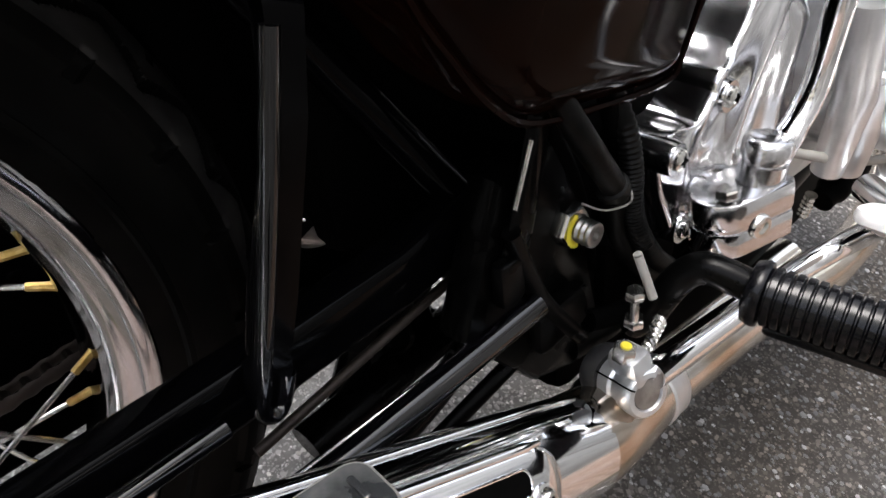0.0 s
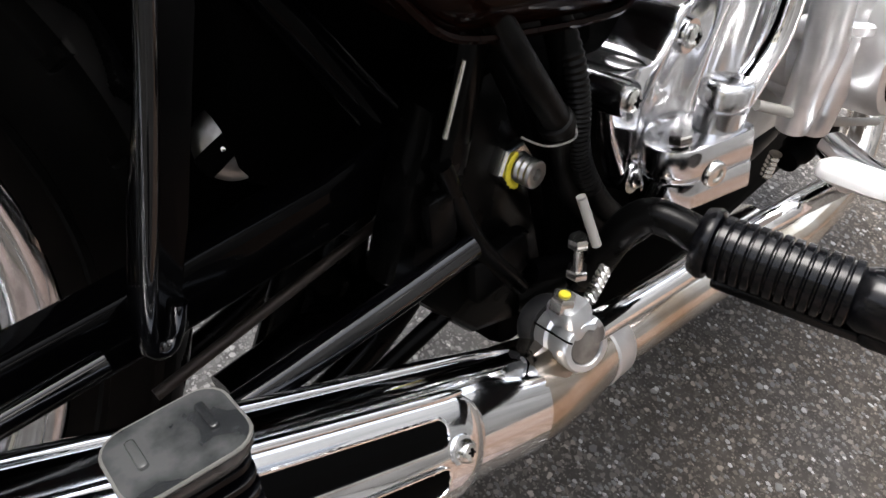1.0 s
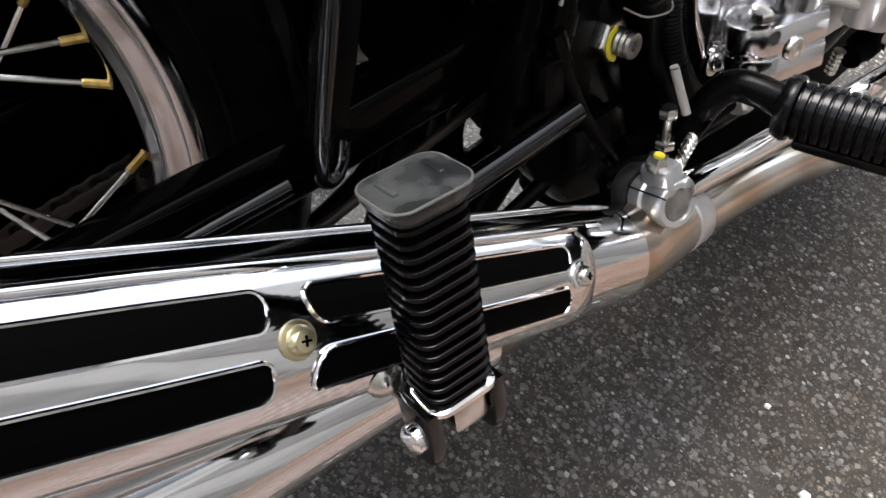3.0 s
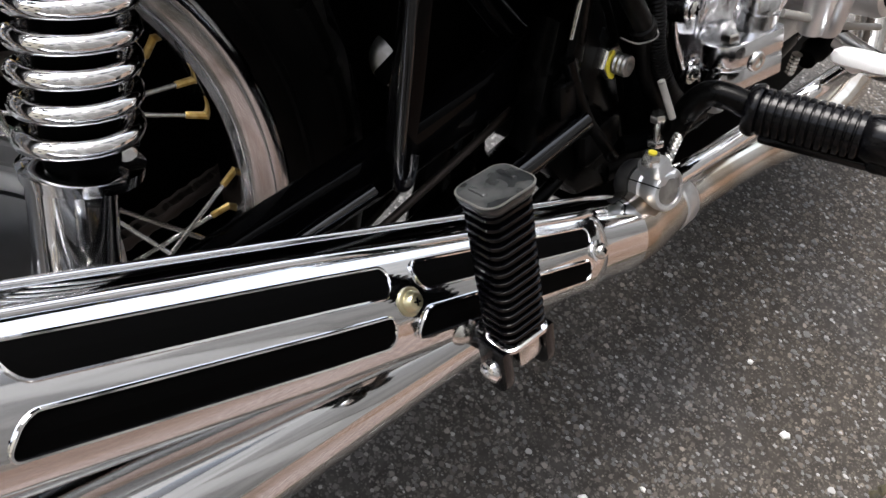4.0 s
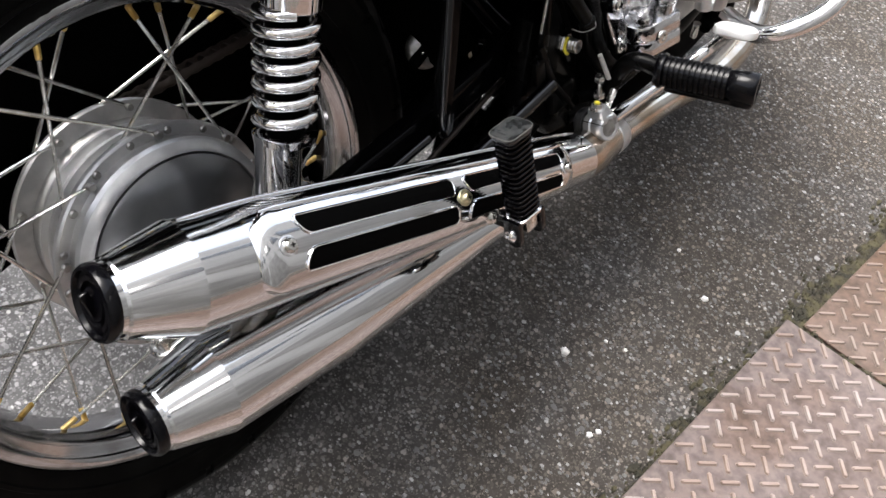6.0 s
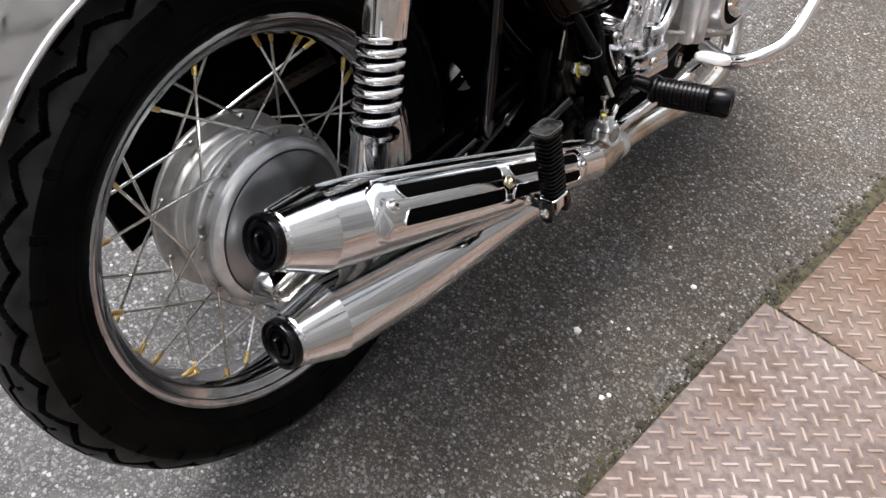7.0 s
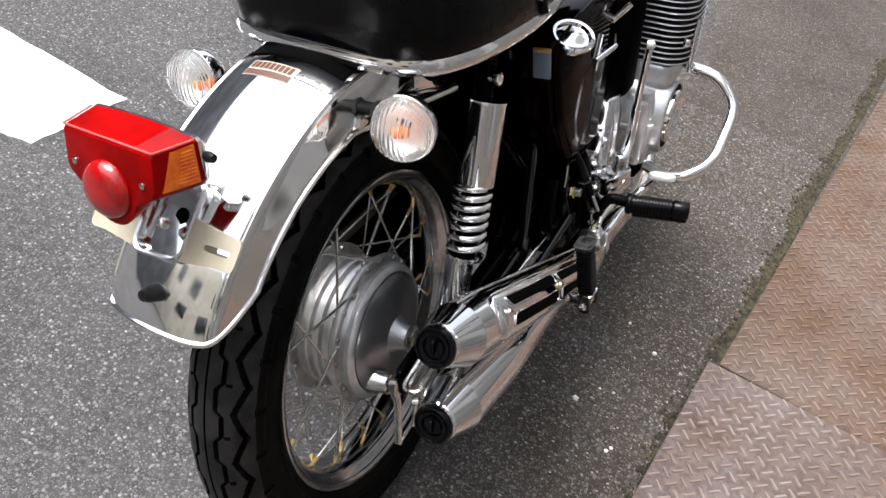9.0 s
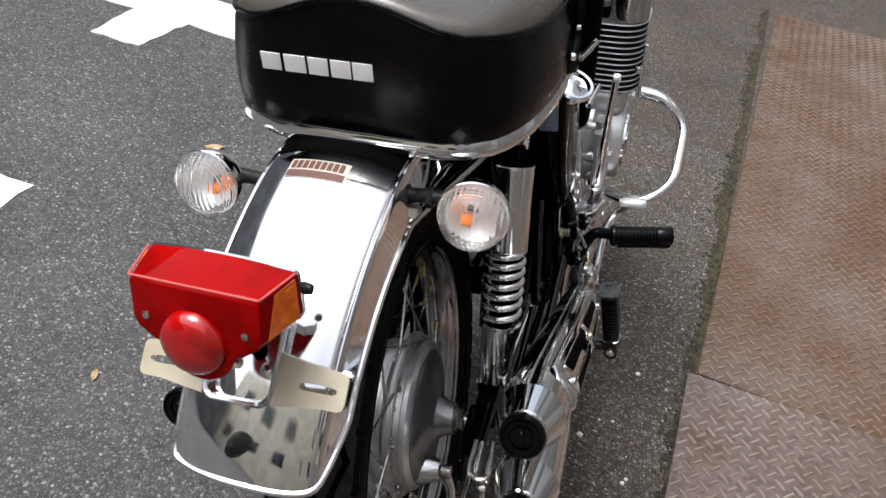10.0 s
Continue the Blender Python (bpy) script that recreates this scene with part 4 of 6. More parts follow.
ftube = Shape().tube(curve([(0.085, 0.29, 0.30), (0.085, 0.3345, 0.180), (0.092, 0.353, 0.150), (0.100, 0.379, 0.104), (0.115, 0.414, 0.042), (0.150, 0.442, -0.022), (0.165, 0.47, -0.12)]), 0.0125, 24)
frame_ob = part("frame", ftube, arm_black, bike, "black painted tubular frame", SIDE)
part("seat_rail", Shape().tube(curve([(0.105, 0.10, 0.39), (0.105, 0.25, 0.36), (0.10, 0.40, 0.33), (0.09, 0.6, 0.34)]), 0.014, 14), frame_black, frame_ob, "", SIDE)
part("lower_tube", Shape().tube(curve([(0.180, 0.140, -0.036), (0.188, 0.26, -0.031), (0.192, 0.36, -0.027), (0.194, 0.415, -0.024)]), 0.0080, 16), black, frame_ob, "glossy black tube below the pivot", SIDE)
part("brace", Shape().tube([(0.150, 0.30, -0.135), (0.175, 0.44, -0.075)], 0.006, 12), frame_black, frame_ob, "", SIDE)
# hanger loop behind the passenger peg
hang = [(0.300, 0.190), (0.318, 0.184), (0.3085, 0.141), (0.2820, 0.061), (0.2690, 0.030)]
hang += [(0.2555 + 0.0118 * math.cos(radians(a)), 0.0180 + 0.0150 * math.sin(radians(a))) for a in range(0, -181, -15)]
hang += [(0.2470, 0.030), (0.2620, 0.074), (0.2945, 0.150)]
loop = [(0.170, y, z) for y, z in ((0.300, 0.180), (0.2845, 0.128), (0.2690, 0.080), (0.2530, 0.034), (0.2475, 0.016), (0.2490, 0.009), (0.2540, 0.008), (0.2585, 0.013), (0.2640, 0.026))]
part("hanger_bracket", Shape().prism(hang, (0.160, 0, 0), Y, Z, 0.010, 0.003), arm_black, frame_ob, "black hanger bracket", SIDE)
part("hanger_bead", Shape().tube(curve(loop, 8), 0.0046, 14), black, frame_ob, "glossy looped bead of the hanger", SIDE)
part("pivot_plate", Shape().prism([(0.37, -0.035), (0.41, 0.055), (0.455, 0.06), (0.475, 0.02), (0.50, -0.10), (0.47, -0.13), (0.43, -0.115)], (0.150, 0, 0), Y, Z, 0.028, 0.008).tube(curve([(0.186, 0.405, 0.03), (0.188, 0.425, -0.03), (0.19, 0.46, -0.085)]), 0.006, 10).box((0.185, 0.445, -0.06), (0.012, 0.05, 0.03), 0.004).box((0.186, 0.40, 0.0), (0.010, 0.02, 0.03), 0.003), frame_black, frame_ob, "dirty black pivot plate", SIDE)
part("stay_bar", Shape().tube([(0.184, 0.437, 0.092), (0.184, 0.433, 0.078), (0.184, 0.414, 0.023), (0.182, 0.407, 0.0)], 0.0105, 12, flat=0.4, up=X), frame_black, frame_ob, "", SIDE)
part("bar_edge", Shape().tube([(0.187, 0.424, 0.079), (0.187, 0.408, 0.044)], 0.0018, 8, flat=0.6), steel, frame_ob, "bright worn bar edge", SIDE)
part("pivot_nut", Shape().lathe((0.160, 0.460, 0.002), X, [(0, 0.0125), (0.013, 0.0125), (0.014, 0.011)], 28).hexagon((0.174, 0.461, 0.002), X, 0.0148, 0.014), steel, frame_ob, "zinc pivot nut", SIDE)
part("threaded_end", Shape().lathe((0.186, 0.462, 0.001), X, [(0, 0.0095), (0.002, 0.0095), (0.003, 0.0077), (0.005, 0.0086), (0.007, 0.0077), (0.009, 0.0086), (0.011, 0.0077), (0.013, 0.0086), (0.0150, 0.0080), (0.0156, 0.0065), (0.0150, 0.0035), (0.012, 0.0030), (0.012, 0.0)], 24), old_steel, frame_ob, "threaded spindle end", SIDE)
part("paint_mark", Shape().tube([(0.1890, 0.462 + 0.0104 * math.cos(radians(a)), 0.001 + 0.0104 * math.sin(radians(a))) for a in range(100, 262, 9)], [0.0014 + 0.0012 * abs(math.sin(i * 1.7)) for i in range(18)], 8, flat=0.5, up=X), yellow_mark, frame_ob, "yellow paint mark on the nut", SIDE)
part("spacer", Shape().lathe((0.150, 0.447, 0.014), X, [(0, 0.011), (0.002, 0.011), (0.003, 0.0095), (0.005, 0.011), (0.006, 0.0095), (0.008, 0.011), (0.009, 0.0095), (0.011, 0.011), (0.014, 0.010)], 20), old_steel, frame_ob, "", SIDE)
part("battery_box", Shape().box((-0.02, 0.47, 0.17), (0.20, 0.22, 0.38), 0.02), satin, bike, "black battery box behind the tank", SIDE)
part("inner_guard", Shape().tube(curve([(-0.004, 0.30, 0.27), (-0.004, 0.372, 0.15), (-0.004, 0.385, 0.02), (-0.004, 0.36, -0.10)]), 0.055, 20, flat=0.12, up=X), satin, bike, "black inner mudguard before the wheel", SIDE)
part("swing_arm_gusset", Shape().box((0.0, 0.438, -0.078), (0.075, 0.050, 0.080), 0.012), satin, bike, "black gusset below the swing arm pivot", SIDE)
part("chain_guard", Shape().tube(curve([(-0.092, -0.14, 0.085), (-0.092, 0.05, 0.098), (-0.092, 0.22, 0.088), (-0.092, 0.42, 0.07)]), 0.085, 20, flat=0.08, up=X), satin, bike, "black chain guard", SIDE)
horn_way = Vector((0.78, -0.42, 0.46)).normalized()
horn_at = Vector((0.048, 0.365, 0.011))
horn = part("horn", Shape().lathe(horn_at, horn_way, [(-0.018, 0.013), (-0.013, 0.020), (0.0, 0.0235), (0.002, 0.0225), (0.005, 0.017), (0.0075, 0.010), (0.0085, 0.0)], 32), old_steel, bike, "small round dull metal horn", SIDE)
h_u = horn_way.cross(Vector((0.2, 0.85, 0.5))).normalized()
h_v = h_u.cross(horn_way)
part("horn_band", Shape().box(horn_at + horn_way * 0.005, (0.015, 0.048, 0.007), 0.003, u=h_u, v=h_v), satin, horn, "black band across the horn", SIDE)
for k in (-0.006, 0.004):
    part("horn_rivet", Shape().lathe(horn_at + horn_way * 0.0088 + h_v * k, horn_way, [(0, 0.0019), (0.001, 0.0015), (0.0014, 0.0)], 12), steel, horn, "", SIDE)
part("center_stand", Shape().tube(curve([(0.10, 0.46, -0.12), (0.09, 0.40, -0.17), (0.085, 0.27, -0.205), (0.095, 0.17, -0.215)]), 0.012, 12).tube([(-0.10, 0.44, -0.135), (0.10, 0.44, -0.135)], 0.013, 12).tube(curve([(-0.02, 0.48, -0.11), (-0.03, 0.38, -0.175), (-0.03, 0.24, -0.20)]), 0.011, 12).tube(curve([(0.0, 0.50, -0.07), (0.015, 0.40, -0.075), (0.02, 0.28, -0.085)]), 0.009, 10), frame_black, bike, "black folded centre stand", SIDE)
stand = part("stand_leg", Shape().tube([(0.08, 0.30, -0.133), (0.08, 0.40, -0.127), (0.08, 0.50, -0.118)], 0.017, 14, flat=0.7), frame_black, bike, "dark folded stand leg with lugs", SIDE)
for lug, r in (([(0.06, 0.385, -0.080), (0.06, 0.372, -0.100), (0.06, 0.345, -0.145)], 0.013), ([(0.055, 0.42, -0.085), (0.06, 0.40, -0.108), (0.06, 0.365, -0.135)], 0.012), ([(0.05, 0.452, -0.075), (0.055, 0.432, -0.10), (0.06, 0.425, -0.135)], 0.012)):
    part("stand_lug", Shape().tube(curve(lug), r, 12), frame_black, stand, "", SIDE)
part("stand_pivot", Shape().lathe((0.07, 0.395, -0.105), (0.8, -0.5, 0.3), [(0, 0.011), (0.003, 0.015), (0.008, 0.015), (0.010, 0.011), (0.006, 0.009)], 20), frame_black, stand, "", SIDE)
part("stand_rod", Shape().tube([(0.13, 0.25, -0.052), (0.13, 0.405, -0.031)], 0.0034, 10), old_brown, bike, "dull brown pull rod", SIDE)
part("axle_block", Shape().box((0.03, 0.375, -0.01), (0.02, 0.020, 0.026), 0.004).lathe((0.03, 0.368, 0.006), (0.6, -0.6, 0.5), [(0, 0.010), (0.008, 0.010), (0.010, 0.006)], 16), alloy, bike, "small bright metal block", SIDE)

# added panel: keeps bright ground out of the wheel and rim reflections
part("dark_occluder", Shape().box((-0.096, 0.23, -0.01), (0.010, 0.40, 0.29), 0.004), satin, bike, "added black panel that blocks light left of the wheel", SIDE)

# -- passenger peg, folded up --
P_LO, P_HI = Vector((0.2935, 0.2125, -0.016)), Vector((0.285, 0.216, 0.0805))
p_way = (P_HI - P_LO).normalized()
p_u = (Vector((0.10, 1, 0.0)) - p_way * Vector((0.10, 1, 0)).dot(p_way)).normalized()
p_v = p_way.cross(p_u).normalized()


def oval(w, h, at, shift=0.0):
    return [at + p_u * x + p_v * y for x, y in rrect(w, h, min(w, h) * 0.27, 5)]


rows, n_rib = [], 15
span = (P_HI - P_LO).length
for i in range(n_rib):
    s = 0.006 + (span - 0.014) * i / n_rib
    st = (span - 0.014) / n_rib
    for ds, g in ((0.0, 0.0), (0.42, 0.0), (0.50, 0.8), (0.56, 1), (0.86, 1), (0.92, 0.8), (0.98, 0.0)):
        rows.append(oval(0.0245 + 0.0058 * g, 0.0195 + 0.0052 * g, P_LO + p_way * (s + ds * st)))
peg = part("passenger_peg", Shape().rings(rows), peg_rubber, bike, "ribbed black rubber passenger peg folded up", SIDE)
end = Shape().rings([oval(0.027, 0.022, P_HI - p_way * 0.009), oval(0.0318, 0.0262, P_HI - p_way * 0.006), oval(0.0342, 0.0284, P_HI - p_way * 0.0035), oval(0.0345, 0.0287, P_HI - p_way * 0.0012), oval(0.0335, 0.0277, P_HI + p_way * 0.0002), oval(0.0300, 0.0242, P_HI + p_way * 0.0002), oval(0.010, 0.007, P_HI + p_way * 0.0005)])
for k in (1, -1):
    end.box(P_HI + p_u * 0.0095 * k + p_v * 0.002, (0.0028, 0.0120, 0.0032), 0.0010, u=p_u, v=p_v)
part("peg_end", end, worn_pad, peg, "worn grey rubber end pad", SIDE)
part("pad_edge", Shape().tube(oval(0.0342, 0.0284, P_HI - p_way * 0.0004), 0.0006, 6, closed=True), pad_worn, peg, "pale worn pad edge", SIDE)
part("peg_ring", Shape().rings([oval(0.029, 0.024, P_LO + p_way * 0.001), oval(0.032, 0.026, P_LO + p_way * 0.002), oval(0.032, 0.026, P_LO + p_way * 0.004), oval(0.029, 0.024, P_LO + p_way * 0.005)]), chrome, peg, "bright metal collar", SIDE)
lug_line = [(-0.0105, 0.004), (0.0105, 0.004), (0.0105, -0.016)] + [(0.0105 * math.cos(radians(t)), -0.018 + 0.0105 * math.sin(radians(t))) for t in range(-15, -180, -15)] + [(-0.0105, -0.016)]
part("peg_clevis", Shape().prism(lug_line, P_LO - p_u * 0.0195, p_v, p_way, 0.007, 0.002), black, peg, "black folding clevis", SIDE)
part("peg_lug", Shape().prism(lug_line, P_LO + p_u * 0.0125 - p_way * 0.002, p_v, p_way, 0.007, 0.002), black, peg, "black clevis lug", SIDE)
part("peg_mount", Shape().tube([P_LO + Vector((-0.004, 0.0, -0.016)), P_LO + Vector((-0.045, -0.005, -0.012)), P_LO + Vector((-0.10, 0.0, 0.004))], 0.009, 12), black, peg, "", SIDE)
part("peg_tongue", Shape().box(P_LO - p_way * 0.008 + p_u * 0.003, (0.018, 0.016, 0.020), 0.003, u=p_u, v=p_v), steel, peg, "", SIDE)
part("peg_screw", Shape().lathe(P_LO - p_way * 0.013 - p_u * 0.0195, -p_u, [(0, 0.0068), (0.003, 0.0066), (0.0055, 0.004), (0.006, 0.0)], 18, caps=False), chrome, peg, "small domed chrome screw", SIDE)
part("peg_stud", Shape().lathe((0.262, 0.201, -0.023), (1, -0.3, 0.15), [(-0.02, 0.007), (0, 0.009), (0.004, 0.0085), (0.007, 0.005), (0.008, 0.0)], 20), steel, peg, "domed bright nut", SIDE)

# -- rider peg --
R_IN, R_OUT = Vector((0.281, 0.516, -0.039)), Vector((0.388, 0.535, -0.044))
r_way = (R_OUT - R_IN).normalized()
span = (R_OUT - R_IN).length
prof, n_rib = [(-0.008, 0.013), (-0.006, 0.019), (0.0, 0.021), (0.003, 0.020)], 12
for i in range(n_rib):
    s, st = 0.004 + (span - 0.036) * i / n_rib, (span - 0.036) / n_rib
    prof += [(s, 0.0156), (s + 0.10 * st, 0.0156), (s + 0.16 * st, 0.0178), (s + 0.26 * st, 0.0184), (s + 0.84 * st, 0.0184), (s + 0.94 * st, 0.0178), (s + 0.98 * st, 0.0156)]
prof += [(span - 0.030, 0.0165), (span - 0.026, 0.0180), (span - 0.003, 0.0186), (span, 0.0172), (span + 0.0004, 0.0135), (span - 0.001, 0.012), (span - 0.001, 0.0)]
rider = part("rider_peg", Shape().lathe(R_IN, r_way, prof, 28).box(R_OUT - r_way * 0.012 + Vector((0, -0.004, -0.016)), (0.024, 0.020, 0.012), 0.005, u=r_way, v=Y).box(R_IN + r_way * 0.05 + Vector((0, -0.004, -0.019)), (0.085, 0.012, 0.006), 0.002, u=r_way, v=Y), peg_rubber, bike, "ribbed black rubber rider footpeg", SIDE)
part("peg_arm", Shape().tube(curve([(0.200, 0.510, -0.105), (0.218, 0.502, -0.078), (0.232, 0.503, -0.047), (0.244, 0.509, -0.033), (0.260, 0.513, -0.033), R_IN + r_way * 0.004]), 0.0105, 16), frame_black, rider, "black bent footpeg arm", SIDE)

# -- brake pedal --
pedal_pts = curve([(0.252, 0.450, -0.075), (0.256, 0.545, -0.092), (0.262, 0.615, -0.099), (0.277, 0.652, -0.090), (0.296, 0.656, -0.068), (0.303, 0.652, -0.058)])
pedal = part("brake_pedal", Shape().tube(pedal_pts, 0.0088, 20), chrome, bike, "chrome brake pedal arm", SIDE)
part("pedal_pad", Shape().rings([[Vector((0.312, 0.650, -0.053)) + Vector((0.95, -0.05, 0.02)) * x * g + Vector((0.05, 0.92, -0.35)) * y * g + Vector((0, 0.35, 0.93)) * h for x, y in rrect(0.058, 0.036, 0.015, 5)] for g, h in ((0.8, -0.006), (0.97, -0.004), (1.0, 0.0), (0.96, 0.005), (0.8, 0.008), (0.3, 0.0095))]), pad_white, pedal, "bright worn oval pedal pad", SIDE)
c_way = Vector((0.93, -0.24, 0.28)).normalized()
c_face = Vector((0.2545, 0.4425, -0.0835))
c_at = Vector((0.246, 0.433, -0.079))
Y_OUT = (Vector((0, 0.75, -0.66)) - c_way * c_way.dot(Vector((0, 0.75, -0.66)))).normalized()
clamp = part("pedal_clamp", Shape().lathe(c_face - c_way * 0.032, c_way, [(0, 0.0130), (0.002, 0.0158), (0.012, 0.0162), (0.014, 0.0146), (0.018, 0.0146), (0.020, 0.0160), (0.030, 0.0160), (0.032, 0.0145), (0.0322, 0.0112), (0.0300, 0.0104), (0.0300, 0.0)], 40)
     .box(c_face - c_way * 0.016 + Vector((-0.002, 0.002, 0.016)), (0.026, 0.020, 0.020), 0.004, u=c_way, v=Y), cast, pedal, "bright pedal clamp", SIDE)
part("clamp_slit", Shape().box(c_face - c_way * 0.0155 - Y_OUT * 0.0145, (0.0330, 0.0010, 0.0040), 0.0, u=c_way, v=c_way.cross(Y_OUT)), satin, clamp, "dark slit in the clamp", SIDE)
part("clamp_end", Shape().lathe(c_face - c_way * 0.0018, c_way, [(0, 0.0104), (0.0008, 0.0098), (0.0010, 0.0)], 28), old_steel, clamp, "dull end of the pedal shaft", SIDE)
part("clamp_bolt", Shape().hexagon(c_at + Vector((-0.010, 0.008, 0.016)), (0.1, 0.2, 1.0), 0.0075, 0.010).lathe(c_at + Vector((-0.0088, 0.0100, 0.0260)), (0.1, 0.2, 1.0), [(0, 0.0036), (0.0008, 0.0033)], 12, 1), [steel, yellow_mark], pedal, "zinc bolt with yellow paint", SIDE)
part("clamp_rubber", Shape().lathe(c_face - c_way * 0.048, c_way, [(0, 0.013), (0.003, 0.0180), (0.010, 0.0200), (0.0165, 0.0175)], 28), rubber, pedal, "black rubber washer", SIDE)
part("stop_bolt", Shape().hexagon((0.217, 0.482, -0.076), Z, 0.0072, 0.007).lathe((0.218, 0.480, -0.070), Z, [(0, 0.0036), (0.024, 0.0036)], 12).hexagon((0.219, 0.479, -0.050), Z, 0.0066, 0.007), steel, bike, "zinc stop bolt with a lock nut", SIDE)
part("pedal_spring", Shape().tube([(0.236 + 0.0034 * math.cos(i * 0.7), 0.468 + 0.0003 * i, -0.076 + 0.0034 * math.sin(i * 0.7) + 0.0003 * i) for i in range(52)], 0.0015, 6), steel, bike, "bright return spring", SIDE)

# -- oil tank --
tank_line = [(0.318, 0.335), (0.330, 0.225), (0.347, 0.179), (0.364, 0.150), (0.386, 0.118), (0.412, 0.096), (0.462, 0.082), (0.538, 0.068), (0.555, 0.080), (0.578, 0.118), (0.615, 0.175), (0.648, 0.25), (0.645, 0.315), (0.56, 0.345), (0.40, 0.350)]
tank_soft = [(p.x, p.y) for p in curve([(y, z, 0) for y, z in tank_line], 4, True)]
tank = part("oil_tank", Shape().prism(tank_soft, (0.115, 0, 0), Y, Z, 0.088, 0.020), tank_paint, bike, "glossy dark brown oil tank", SIDE, 60)
part("tank_seam", Shape().tube([(0.196, y, z) for y, z in tank_soft], 0.0022, 6, closed=True), tank_paint, tank, "", SIDE)
cap = part("filler_cap", Shape().lathe((0.200, 0.370, 0.324), (0.373, -0.234, 1), [(0, 0.020), (0.012, 0.020), (0.014, 0.031), (0.018, 0.0345), (0.023, 0.0345), (0.0255, 0.032), (0.0245, 0.028), (0.019, 0.025), (0.020, 0.014), (0.023, 0.010), (0.0235, 0.0)], 32), chrome, tank, "round chrome filler cap", SIDE)
part("cap_wire", Shape().tube(curve([(0.20, 0.385, 0.33), (0.212, 0.43, 0.31), (0.208, 0.46, 0.29)]), 0.0018, 6), steel, tank, "", SIDE)
part("top_strap", Shape().tube([(0.175, 0.60, 0.250), (0.228, 0.63, 0.302)], 0.006, 10), chrome, tank, "chrome tube above the tank", SIDE)
part("side_pin", Shape().tube([(0.229, 0.415, 0.285), (0.240, 0.492, 0.281)], 0.0045, 10), chrome, tank, "", SIDE)
part("side_label", Shape().box((0.181, 0.303, 0.322), (0.028, 0.003, 0.046), 0.002).box((0.181, 0.303, 0.343), (0.028, 0.004, 0.006), 0.001, 1), [material("pale_blue_plastic", (0.16, 0.20, 0.27), 0.3), gold], tank, "pale blue plastic tab", SIDE)
part("badge", Shape().prism([(0.0, 0.0), (0.034, 0.040), (0.030, 0.055), (-0.004, 0.020)], (0.2035, 0.505, 0.225), Y, Z, 0.004, 0.001), chrome, tank, "chrome side badge", SIDE)

# -- hoses --
part("oil_hose", Shape().tube(curve([(0.190, 0.440, 0.100), (0.200, 0.453, 0.068), (0.202, 0.474, 0.034), (0.200, 0.484, 0.018)]), 0.0080, 18).lathe((0.201, 0.476, 0.030), (0.0, 0.5, -0.8), [(0, 0.0092), (0.001, 0.0105), (0.007, 0.0105), (0.008, 0.0092)], 20), hose_rubber, bike, "black rubber oil hose", SIDE)
part("lower_hose", Shape().tube(curve([(0.200, 0.480, 0.020), (0.196, 0.487, 0.004), (0.194, 0.494, -0.016), (0.194, 0.508, -0.044), (0.192, 0.53, -0.072), (0.185, 0.56, -0.10)]), 0.0076, 16), hose_rubber, bike, "smooth black breather hose", SIDE)
ribs = curve([(0.180, 0.497, 0.090), (0.196, 0.497, 0.055), (0.202, 0.496, 0.029), (0.204, 0.494, 0.008), (0.205, 0.500, -0.014), (0.205, 0.520, -0.047), (0.200, 0.552, -0.080)], 16)
part("ribbed_hose", Shape().tube(ribs, [0.0066 + 0.0009 * (i % 2) for i in range(len(ribs))], 12), hose_rubber, bike, "ribbed black rubber tube", SIDE)
part("drain_tube", Shape().tube([(0.221, 0.477, -0.014), (0.231, 0.480, -0.044)], 0.0030, 14).lathe((0.2205, 0.4768, -0.0125), (-0.3, -0.1, 0.9), [(0, 0.0030), (0.0004, 0.0022)], 14), cable_grey, bike, "grey drain tube end", SIDE)
part("thin_wire", Shape().tube(curve([(0.200, 0.450, 0.030), (0.208, 0.462, 0.022), (0.214, 0.478, 0.022), (0.205, 0.487, 0.028)]), 0.0007, 6), old_steel, bike, "", SIDE)
part("chain_cover", Shape().box((0.085, 0.535, -0.045), (0.13, 0.13, 0.17), 0.02), satin, bike, "black chain sprocket cover", SIDE)
part("wire_loom", Shape().tube(curve([(0.140, 0.47, 0.09), (0.165, 0.465, 0.06), (0.165, 0.49, 0.0), (0.16, 0.51, -0.07)]), 0.007, 10).tube(curve([(0.185, 0.485, 0.10), (0.19, 0.495, 0.05), (0.185, 0.515, 0.0)]), 0.006, 10), satin, bike, "black wiring loom", SIDE)

# -- engine --
engine = part("engine", Shape().box((0.0, 0.90, -0.01), (0.36, 0.44, 0.22), 0.03), cast, bike, "cast alloy four cylinder engine case")
part("sump", Shape().box((0.0, 0.87, -0.10), (0.22, 0.40, 0.12), 0.03), cast, engine, "cast alloy sump")
part("upper_case", Shape().box((0.025, 0.93, 0.115), (0.46, 0.22, 0.06), 0.02), cast, engine, "")
for i in range(13):
    z = 0.146 + 0.0118 * i
    fin_line = rrect(0.47, 0.15, 0.05, 6)
    fin = part("cooling_fin", Shape().prism(fin_line, (0.04, 0.895, z), X, Y, 0.0026, 0.0009), fin_paint, engine, "thin dark painted cooling fin" if i == 0 else "")
    part("fin_edge", Shape().tube([Vector((0.04 + p[0], 0.895 + p[1], z + 0.0013)) for p in fin_line], 0.0017, 6, closed=True), cast, fin, "bare bright fin edge" if i == 0 else "")
part("cylinder_block", Shape().prism(rrect(0.40, 0.09, 0.04, 6), (0.04, 0.895, 0.13), X, Y, 0.165, 0.0), satin, engine, "dark gaps between the fins")
